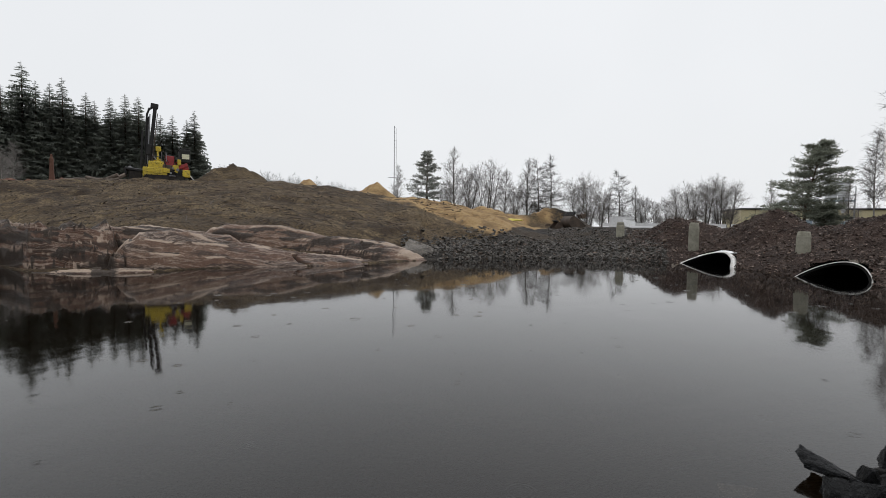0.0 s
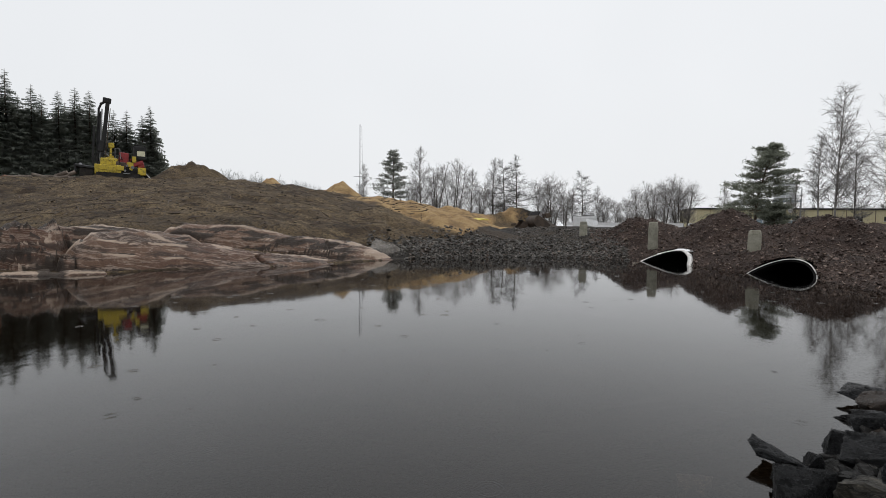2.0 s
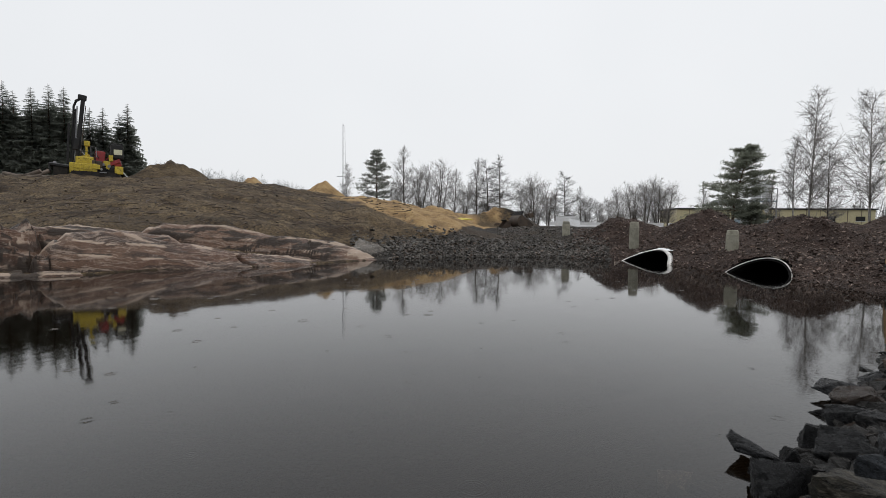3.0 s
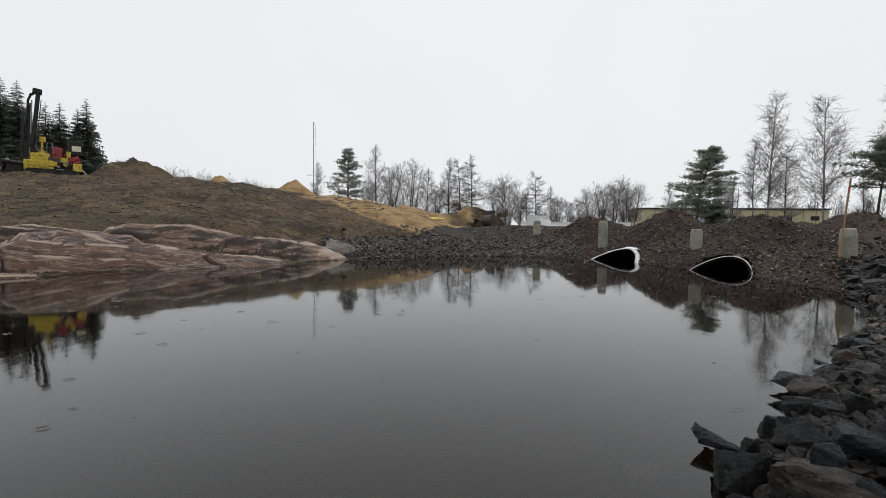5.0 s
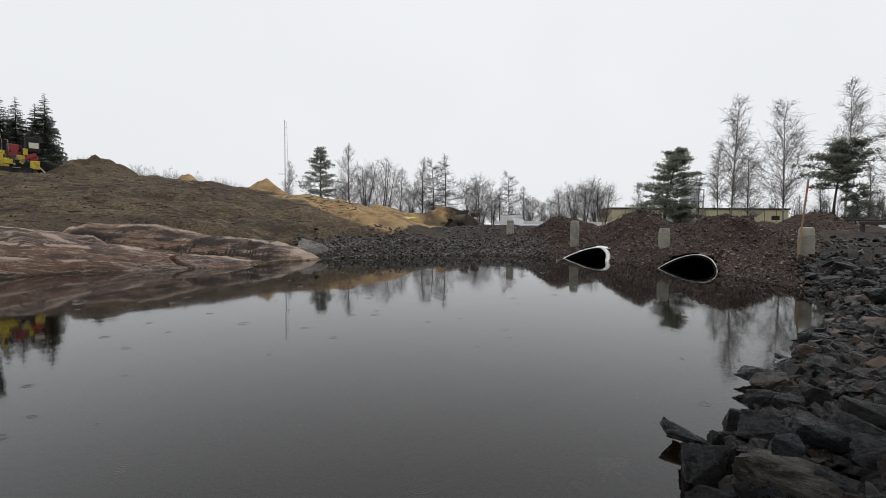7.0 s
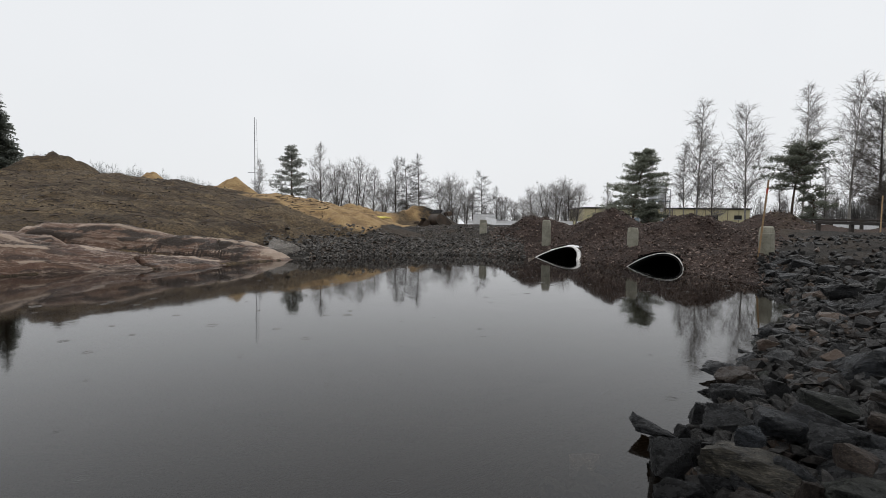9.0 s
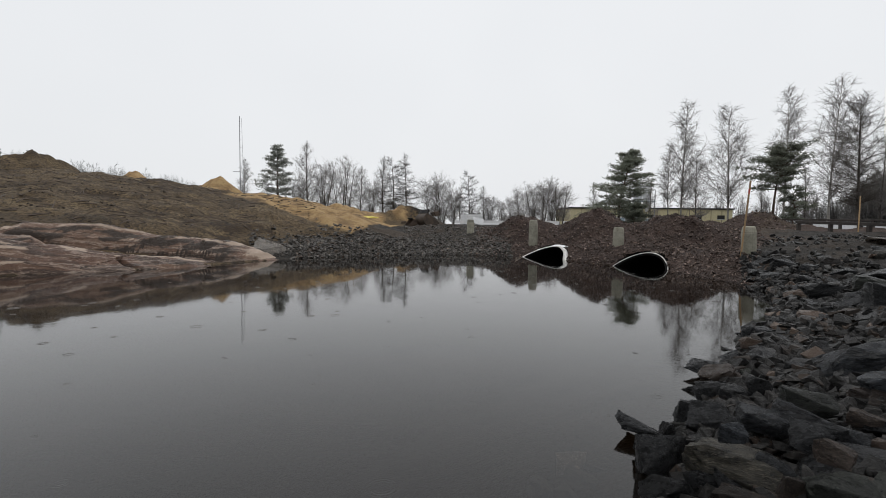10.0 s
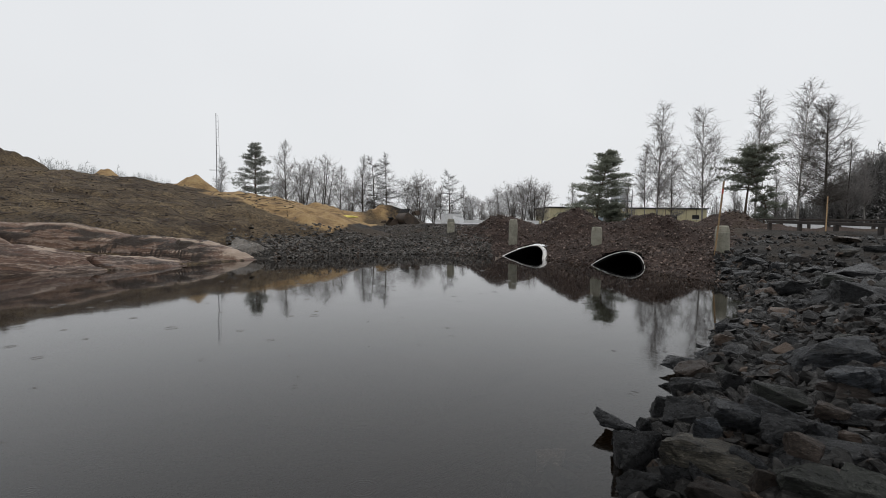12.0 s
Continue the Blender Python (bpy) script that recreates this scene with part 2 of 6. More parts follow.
def land(x, y, rough=True):
    """Height of the ground and how much of it is sand, dark rubble, red gravel and mud."""
    x, y = np.asarray(x, float), np.asarray(y, float)
    r, az = np.hypot(x, y), np.degrees(np.arctan2(x, y))
    s = shore_distance(x, y)
    wob = fbm(x * 0.35, y * 0.35, 3, 5)
    right = smooth(30, 42, az) * smooth(30, 15, r) + smooth(90, 100, np.abs(az))
    right = np.clip(right, 0, 1)
    plain = 1.30 + 0.05 * wob * smooth(2, 10, s)
    reach = 5.0 - 3.1 * np.exp(-((az - 24) / 11) ** 2) - 1.6 * right
    z = plain * (1 - np.exp(-np.maximum(s, 0) / reach))
    # the hill
    rc = np.interp(az, CREST_AZ, CREST_R)
    zc = 1.5 + rc * np.tan(np.radians(np.interp(az, CREST_AZ, CREST_EL)))
    hill_w = smooth(4.0, -4.0, az) * smooth(-130, -80, az) * smooth(9, 15, r)
    start = r - s
    foot = 0.05 + 1.2 * smooth(0.8, 5.0, s)
    foot = np.where(az > -13, z, foot)
    t = np.clip((s - 3.5) / np.maximum(rc - start - 3.5, 4), 0, 1)
    bow = np.sin(t * math.pi / 2) * 0.45 + t * 0.55
    hill = foot + np.maximum(zc - foot, 0) * bow - 0.025 * np.maximum(r - rc, 0) * (r < 75) - 0.9 * (r >= 75)
    hill = np.where(r > 75, 1.5 + (hill - 1.5) * smooth(150, 85, r), hill)
    z = z * (1 - hill_w) + np.where(s > 0, hill, 0) * hill_w
    heap_w = np.zeros_like(z)
    for k, (a, d, h, w, deep) in enumerate(HEAPS):
        ca, sa = math.cos(radians(a)), math.sin(radians(a))
        px, py = x * ca - y * sa, x * sa + y * ca - d
        e = np.sqrt((px / w) ** 2 + (py / deep) ** 2 + 0.16) + 0.17 * fbm(x * 0.9, y * 0.9, 3, 20 + k)
        bump = np.maximum(1.25 - 0.72 * e, 0)
        add = 1.12 * h * np.clip(bump / 1.15, 0, 1.1) ** 1.15
        z = z + add
        heap_w = np.maximum(heap_w, add / h)
    z = np.where(s > 0, z + 0.10 * np.minimum(s, 1) * wob, z)
    z = np.where(s <= 0, np.maximum(-0.42 * -s - 0.02, -1.6) * 1.0, z)
    if rough:
        on = smooth(0.2, 2.0, s)
        rut = np.maximum(fbm(x * 0.9 + y * 0.2, y * 0.55, 4, 9), -0.2)
        z = z + on * (0.07 * fbm(x * 1.1, y * 1.1, 4, 2) + hill_w * smooth(4, 8, s) * (0.13 * rut + 0.08 * vnoise(x * 0.55 + y * 0.5, y * 1.7 - x * 0.4, 3)))
        z = z + heap_w * 0.1 * fbm(x * 2.3, y * 2.3, 3, 7) * smooth(80, 40, r)
        z = z + smooth(0, 0.6, s) * 0.035 * fbm(x * 3.5, y * 3.5, 3, 12) * smooth(40, 15, r)
    for c in CULVERTS:
        along, across, roof = culvert_frame(x, y, c)
        near = np.exp(-np.maximum(np.abs(across) - c[0] * 0.75, 0) / 0.35) * smooth(-0.2, 0.3, along) * smooth(6, 3, along)
        z = np.maximum(z, np.where(roof > -0.3, roof + 0.07, -9) * (near > 0.3) * (along > c[5] * roof - 0.03) + np.where((near > 0.3) & (along > c[5] * roof - 0.03), 0, -9))
    z = np.where(in_mouth(x, y), np.minimum(z, -0.9), z)
    # what lies on top
    edge = 2.2 * wob
    tongue = smooth(-20.5, -16, az + edge) * smooth(4.5, 0.5, az + edge) * smooth(24.5 + 0.55 * np.maximum(-az - 3, 0), 27.5 + 0.55 * np.maximum(-az - 3, 0), r + edge * 0.7) * smooth(40 - 0.9 * az, 36 - 0.9 * az, r)
    sand = np.clip(tongue, 0, 1)
    for k, v in ((13, 1.0), (14, 0.9), (15, 0.75), (16, 0.35), (17, 0.8), (10, 0.2)):
        a, d, h, w, deep = HEAPS[k]
        p = polar(a, d)
        sand = np.maximum(sand, v * smooth(1.8, 1.1, np.hypot(x - p.x, y - p.y) / (w + deep) * 2))
    red = smooth(9.5, 13.5, az + edge * 0.6) * smooth(42, 36, az + edge * 0.6) * smooth(48, 40, r)
    red = np.maximum(red, smooth(30, 34, r) * smooth(9, 14, az) * smooth(70, 55, az) * smooth(60, 50, r) * 0.6)
    dark = smooth(-15.5, -12, az + edge * 0.5) * smooth(4, 1.0, s - np.maximum(az + 6, 0) * 1.2 + edge * 0.5) + smooth(33, 38, az) + smooth(-2, 6, az) * smooth(60, 50, r)
    dark = dark + 0.5 * smooth(-21, -18, az + edge) * smooth(-12, -14.5, az + edge) * smooth(29, 31, r + edge) * smooth(36, 33, r + edge)
    dark = dark + 0.5 * smooth(-42, -38, az) * smooth(-24, -29, az) * smooth(3.2, 4.0, s) * smooth(6.6, 5.2, s + edge * 0.5)
    dark = np.clip(dark, 0, 1) * (1 - red)
    here = np.maximum(smooth(14, 9, r) * smooth(20, 10, az), smooth(75, 95, np.abs(az)))
    sand, red, dark = sand * (1 - here), red * (1 - here), np.maximum(dark, here)
    mud = smooth(0.15, -0.15, s)
    return z, np.stack([np.clip(sand, 0, 1), dark, red, mud], -1)


def ground_z(x, y):
    return float(land(np.array([x]), np.array([y]))[0][0])


def stand(az, r, sink=0.0, turn=0.0):
    """A pose on the ground by bearing and distance."""
    p = polar(az, r)
    return pose(p.x, p.y, ground_z(p.x, p.y) - sink, 0, 0, turn)


# ---- materials of the setting ----
def ground_material():
    m = Nodes("ground")
    at = m.n("ShaderNodeTexCoord").outputs["Object"]
    zone = m.n("ShaderNodeAttribute", attribute_name="zone")
    sep = m.n("ShaderNodeSeparateColor", {0: zone.outputs["Color"]})
    big, mid, fine = m.noise(at, 0.22, 5, 0.6), m.noise(at, 1.1, 7, 0.7), m.noise(at, 9.0, 5, 0.7)
    drag = m.noise(m.stretch(at, (0.35, 1.7, 1.0), (0, 0, 0.5)), 1.0, 7, 0.72, 1.0)
    grit = m.n("ShaderNodeTexVoronoi", {"Vector": at, "Scale": 17.0})
    soil = m.mix(m.ramp(big, 0.42, 0.58), (0.055, 0.037, 0.022), (0.138, 0.099, 0.056))
    soil = m.mix(m.ramp(mid, 0.48, 0.64), soil, (0.20, 0.146, 0.082))
    soil = m.mix(m.math("MULTIPLY", m.ramp(drag, 0.55, 0.62), 0.35), soil, (0.030, 0.022, 0.017))
    speck = m.noise(at, 3.6, 6, 0.72, 0.6)
    soil = m.mix(m.math("MULTIPLY", m.ramp(speck, 0.56, 0.61), 0.85), soil, (0.022, 0.017, 0.014))
    soil = m.mix(m.math("MULTIPLY", m.ramp(fine, 0.48, 0.58), 0.8), soil, (0.034, 0.026, 0.02))
    sand = m.mix(m.ramp(mid, 0.42, 0.58), (0.40, 0.275, 0.135), (0.30, 0.19, 0.088))
    sand = m.mix(m.math("MULTIPLY", m.ramp(mid, 0.54, 0.64), 0.5), sand, (0.15, 0.10, 0.058))
    sand = m.mix(m.math("MULTIPLY", m.ramp(m.noise(at, 0.55, 5, 0.65), 0.5, 0.62), 0.55), sand, (0.19, 0.125, 0.066))
    dark = m.mix(m.ramp(mid, 0.42, 0.58), (0.017, 0.015, 0.013), (0.040, 0.035, 0.030))
    dark = m.mix(m.math("MULTIPLY", m.ramp(big, 0.46, 0.58), 0.8), dark, (0.062, 0.046, 0.033))
    red = m.mix(m.ramp(mid, 0.42, 0.58), (0.036, 0.024, 0.020), (0.066, 0.044, 0.036))
    red = m.mix(m.math("MULTIPLY", m.ramp(fine, 0.5, 0.7), 0.6), red, (0.016, 0.011, 0.010))
    mud = m.mix(m.ramp(mid, 0.35, 0.65), (0.035, 0.026, 0.017), (0.055, 0.042, 0.029))
    jag = m.math("MULTIPLY_ADD", mid, 0.9, -0.45)

    def weight(w):
        return m.ramp(m.math("ADD", w, jag), 0.35, 0.65)
    col = m.mix(weight(sep.outputs[0]), soil, sand)
    col = m.mix(weight(sep.outputs[1]), col, dark)
    col = m.mix(weight(sep.outputs[2]), col, red)
    col = m.mix(weight(zone.outputs["Alpha"]), col, mud)
    h = m.math("ADD", m.math("MULTIPLY", mid, 1.2), m.math("ADD", m.math("MULTIPLY", fine, 0.45), m.math("MULTIPLY", grit.outputs["Distance"], 0.35)))
    h = m.math("ADD", h, m.math("MULTIPLY", drag, 0.8))
    return m.done(col, m.math("MULTIPLY_ADD", fine, 0.35, 0.55), h, 1.0, 0.16, spec=0.12)


def water_material():
    """Dark, peat-stained water with fine wind ripples and the rings of raindrops."""
    m = Nodes("pond_water")
    at = m.n("ShaderNodeTexCoord").outputs["Object"]
    rings = []
    for scale, seed in ((1.7, 0.0), (1.1, 9.0)):
        shifted = m.n("ShaderNodeVectorMath", {0: at, 1: (seed, seed * 0.7, 0)}, operation="ADD").outputs[0]
        cell = m.n("ShaderNodeTexVoronoi", {"Vector": shifted, "Scale": scale, "Randomness": 1.0}, voronoi_dimensions="2D")
        d = cell.outputs["Distance"]
        pick = m.n("ShaderNodeSeparateColor", {0: cell.outputs["Color"]}).outputs
        size = m.math("MULTIPLY_ADD", pick[1], 0.07, 0.02)
        near = m.ramp(m.math("ABSOLUTE", m.math("SUBTRACT", d, size)), 0.05, 0.0)
        wave = m.math("SINE", m.math("MULTIPLY", d, 230.0))
        keep = m.math("GREATER_THAN", pick[0], 0.80)
        rings.append(m.math("MULTIPLY", m.math("MULTIPLY", near, wave), keep))
    swell = m.noise(m.stretch(at, (1.0, 0.6, 1.0)), 2.2, 3, 0.5)
    calm = m.ramp(m.noise(at, 0.16, 2), 0.38, 0.62)
    h = m.math("ADD", m.math("MULTIPLY", m.math("ADD", rings[0], rings[1]), 0.00045), m.math("MULTIPLY", m.math("MULTIPLY", swell, calm), 0.0035))
    normal = m.n("ShaderNodeBump", {"Height": h, "Strength": 1.0, "Distance": 1.0}).outputs[0]
    fres = m.n("ShaderNodeFresnel", {"IOR": 1.43, "Normal": normal}).outputs[0]
    gloss = m.n("ShaderNodeBsdfGlossy", {"Color": (0.97, 0.97, 0.97, 1), "Roughness": 0.045, "Normal": normal})
    clear = m.n("ShaderNodeBsdfTransparent", {"Color": (0.40, 0.35, 0.29, 1)})
    mixed = m.n("ShaderNodeMixShader", {0: fres, 1: clear.outputs[0], 2: gloss.outputs[0]})
    m.tree.links.new(mixed.outputs[0], m.out.inputs[0])
    return m.mat


def granite_material():
    m = Nodes("pink_granite")
    at = m.n("ShaderNodeTexCoord").outputs["Object"]
    warp = m.n("ShaderNodeTexNoise", {"Vector": at, "Scale": 0.8, "Detail": 4.0}).outputs["Color"]
    bent = m.n("ShaderNodeVectorMath", {0: warp, 1: (0.55, 0.55, 0.55), 2: at}, operation="MULTIPLY_ADD").outputs[0]
    layer = m.n("ShaderNodeVectorMath", {0: bent, 1: (0.05, 0.08, 1.0)}, operation="DOT_PRODUCT").outputs["Value"]
    along = m.n("ShaderNodeVectorMath", {0: bent, 1: (0.7, 0.7, 0.0)}, operation="DOT_PRODUCT").outputs["Value"]
    sheet = m.n("ShaderNodeCombineXYZ", {0: m.math("MULTIPLY", along, 0.28), 1: m.math("MULTIPLY", layer, 3.2)}).outputs[0]
    flow, vein = m.noise(sheet, 1.0, 6, 0.6, 0.4), m.noise(sheet, 1.7, 5, 0.55, 1.2)
    big, mid, fine = m.noise(at, 0.45, 4), m.noise(at, 4.2, 8, 0.74, 0.6), m.noise(at, 24.0, 4, 0.75)
    col = m.mix(m.ramp(big, 0.43, 0.57), (0.092, 0.046, 0.029), (0.142, 0.084, 0.056))
    col = m.mix(m.math("MULTIPLY", m.ramp(flow, 0.48, 0.54), 0.9), col, (0.046, 0.028, 0.020))
    col = m.mix(m.math("MULTIPLY", m.ramp(m.math("ABSOLUTE", m.math("SUBTRACT", vein, 0.5)), 0.030, 0.006), 0.6), col, (0.36, 0.28, 0.225))
    col = m.mix(m.math("MULTIPLY", m.ramp(mid, 0.53, 0.62), 0.45), col, (0.040, 0.026, 0.020))
    col = m.mix(m.math("MULTIPLY", m.ramp(mid, 0.45, 0.37), 0.40), col, (0.34, 0.255, 0.20))
    col = m.mix(m.math("MULTIPLY", m.ramp(fine, 0.53, 0.64), 0.5), col, (0.05, 0.036, 0.030))
    # mark adds painted crest highlights, and mud mixed with joint and front shade
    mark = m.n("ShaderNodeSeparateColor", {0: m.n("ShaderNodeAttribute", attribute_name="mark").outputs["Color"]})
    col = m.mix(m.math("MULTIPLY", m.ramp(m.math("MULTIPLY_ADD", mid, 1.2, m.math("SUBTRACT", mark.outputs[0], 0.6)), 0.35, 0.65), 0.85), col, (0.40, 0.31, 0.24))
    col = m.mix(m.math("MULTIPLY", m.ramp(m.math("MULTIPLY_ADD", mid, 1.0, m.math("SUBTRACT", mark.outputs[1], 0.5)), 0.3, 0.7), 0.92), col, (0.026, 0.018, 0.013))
    h = m.math("ADD", m.math("MULTIPLY", flow, 1.0), m.math("ADD", m.math("MULTIPLY", mid, 0.9), m.math("MULTIPLY", fine, 0.15)))
    return m.done(col, m.math("MULTIPLY_ADD", mid, 0.35, 0.28), h, 1.0, 0.07, spec=0.2)


def stone_material(name, a, b, island, rough=0.42, spec=0.3, warm_share=0.85, relief=0.03):
    """Wet blasted rock: dark faces with a mineral grain, paler dusty patches and thin pale veins."""
    m = Nodes(name)
    at = m.n("ShaderNodeTexCoord").outputs["Object"]
    if island:
        one = m.n("ShaderNodeNewGeometry").outputs["Random Per Island"]
    else:
        one = m.n("ShaderNodeObjectInfo").outputs["Random"]
    off = m.n("ShaderNodeCombineXYZ", {0: m.math("MULTIPLY", one, 40.0), 1: m.math("MULTIPLY", one, 13.0)}).outputs[0]
    pos = m.n("ShaderNodeVectorMath", {0: at, 1: off}, operation="ADD").outputs[0]
    big, mid, fine = m.noise(pos, 4.0, 6, 0.68), m.noise(m.stretch(pos, (1, 1, 2.2), (0.3, 0.2, 0)), 17.0, 8, 0.75, 0.8), m.noise(pos, 110.0, 4, 0.75)
    col = m.mix(m.ramp(big, 0.40, 0.60), a, b)
    col = m.mix(m.math("MULTIPLY", m.ramp(mid, 0.54, 0.66), 0.75), col, [v * 3.2 for v in b])
    col = m.mix(m.math("MULTIPLY", m.ramp(mid, 0.47, 0.38), 0.6), col, [v * 0.5 for v in a])
    col = m.mix(m.math("MULTIPLY", m.ramp(fine, 0.54, 0.64), 0.45), col, [v * 0.4 for v in a])
    vein = m.noise(m.stretch(pos, (0.6, 1.5, 2.2), (0.7, 0.4, 0.3)), 1.6, 3, 0.5, 1.5)
    thin = m.ramp(m.math("ABSOLUTE", m.math("SUBTRACT", vein, 0.5)), 0.007, 0.002)
    col = m.mix(m.math("MULTIPLY", thin, 0.3), col, [min(v * 5, 0.3) for v in b])
    warm = m.math("MULTIPLY", m.ramp(one, warm_share, warm_share + 0.1), 0.75)
    col = m.mix(warm, col, (0.075, 0.052, 0.038))
    light = m.math("MULTIPLY_ADD", m.math("POWER", m.math("FRACT", m.math("MULTIPLY", one, 7.31)), 2.0), 1.4, 0.6)
    col = m.mix(1.0, col, m.n("ShaderNodeCombineColor", {0: light, 1: light, 2: light}).outputs[0], "MULTIPLY")
    h = m.math("ADD", m.math("MULTIPLY", mid, 1.0), m.math("MULTIPLY", fine, 0.3))
    return m.done(col, m.math("MULTIPLY_ADD", m.ramp(big, 0.4, 0.6), 0.25, rough - 0.10), h, 1.0, relief, spec=spec)


MAT_GROUND, MAT_WATER, MAT_GRANITE = ground_material(), water_material(), granite_material()
MAT_STONE = stone_material("dark_stone", (0.0040, 0.0042, 0.0046), (0.0200, 0.0206, 0.0218), False, 0.27, 0.25)
MAT_BLUE_STONE = stone_material("blue_black_stone", (0.0070, 0.0080, 0.0094), (0.029, 0.0325, 0.0375), False, 0.25, 0.28)
MAT_GREEN_STONE = stone_material("grey_green_stone", (0.014, 0.0155, 0.0135), (0.050, 0.053, 0.045), False, 0.34, 0.25)
MAT_RUBBLE = stone_material("dark_rubble", (0.022, 0.0195, 0.017), (0.082, 0.074, 0.065), True, 0.5, 0.2)
MAT_BANK = stone_material("bank_stone", (0.0055, 0.0052, 0.0049), (0.027, 0.0255, 0.024), True, 0.33, 0.2)
MAT_TAN = stone_material("tan_stone", (0.013, 0.0125, 0.011), (0.046, 0.041, 0.032), False, 0.36, 0.25)
MAT_BROWN_STONE = stone_material("brown_stone", (0.014, 0.0105, 0.0085), (0.044, 0.034, 0.028), False, 0.42, 0.2)
MAT_GRAVEL = stone_material("red_gravel", (0.048, 0.0345, 0.029), (0.155, 0.117, 0.099), True, 0.6, 0.12)
MAT_PALE = stone_material("pale_stone", (0.070, 0.063, 0.055), (0.155, 0.138, 0.12), False, 0.5, 0.2)
MAT_CLOD = stone_material("clods", (0.016, 0.012, 0.009), (0.055, 0.041, 0.030), True, 0.7)
MAT_CONCRETE = worn("weathered_concrete", (0.235, 0.225, 0.175), (0.33, 0.315, 0.255), 4.0, 60, 0.85, bump=0.4, dist=0.008, grime=(0.13, 0.125, 0.085))
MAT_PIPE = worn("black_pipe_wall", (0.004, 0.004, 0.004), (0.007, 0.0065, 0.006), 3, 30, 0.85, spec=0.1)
MAT_RIM = worn("white_cut_edge", (0.62, 0.60, 0.57), (0.78, 0.77, 0.75), 6, 60, 0.6, grime=(0.35, 0.31, 0.27))


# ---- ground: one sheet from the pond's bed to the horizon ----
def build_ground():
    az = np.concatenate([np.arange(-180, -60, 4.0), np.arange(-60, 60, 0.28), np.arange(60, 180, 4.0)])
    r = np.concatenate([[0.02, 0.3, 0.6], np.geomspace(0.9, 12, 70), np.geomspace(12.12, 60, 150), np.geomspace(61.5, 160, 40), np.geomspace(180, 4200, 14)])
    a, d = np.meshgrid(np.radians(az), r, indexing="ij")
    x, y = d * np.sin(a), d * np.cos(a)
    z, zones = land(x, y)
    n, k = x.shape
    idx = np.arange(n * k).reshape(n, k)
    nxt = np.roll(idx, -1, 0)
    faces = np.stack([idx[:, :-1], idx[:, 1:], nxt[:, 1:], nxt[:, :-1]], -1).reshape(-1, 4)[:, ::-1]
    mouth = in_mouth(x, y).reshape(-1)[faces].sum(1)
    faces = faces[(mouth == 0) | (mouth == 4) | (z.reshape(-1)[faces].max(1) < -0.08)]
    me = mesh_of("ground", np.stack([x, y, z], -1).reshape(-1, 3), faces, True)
    attr = me.color_attributes.new("zone", "FLOAT_COLOR", "POINT")
    attr.data.foreach_set("color", zones.astype(np.float32).reshape(-1))
    ob = thing("ground", "churned brown earth, sand and dark gravel of a building site", "ground", kind="structure", data=me, material=MAT_GROUND)
    if me.polygons[5000].normal.z < 0:
        me.flip_normals()
    return ob


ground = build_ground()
bm = bmesh.new()
bmesh.ops.create_grid(bm, x_segments=2, y_segments=2, size=1)
bm.transform(Matrix.Translation((-14, 11, 0)) @ Matrix.Diagonal((32, 17, 1, 1)))
water = thing("water", "still dark peaty pond water with raindrop rings", "water", kind="structure", data=bm, material=MAT_WATER)


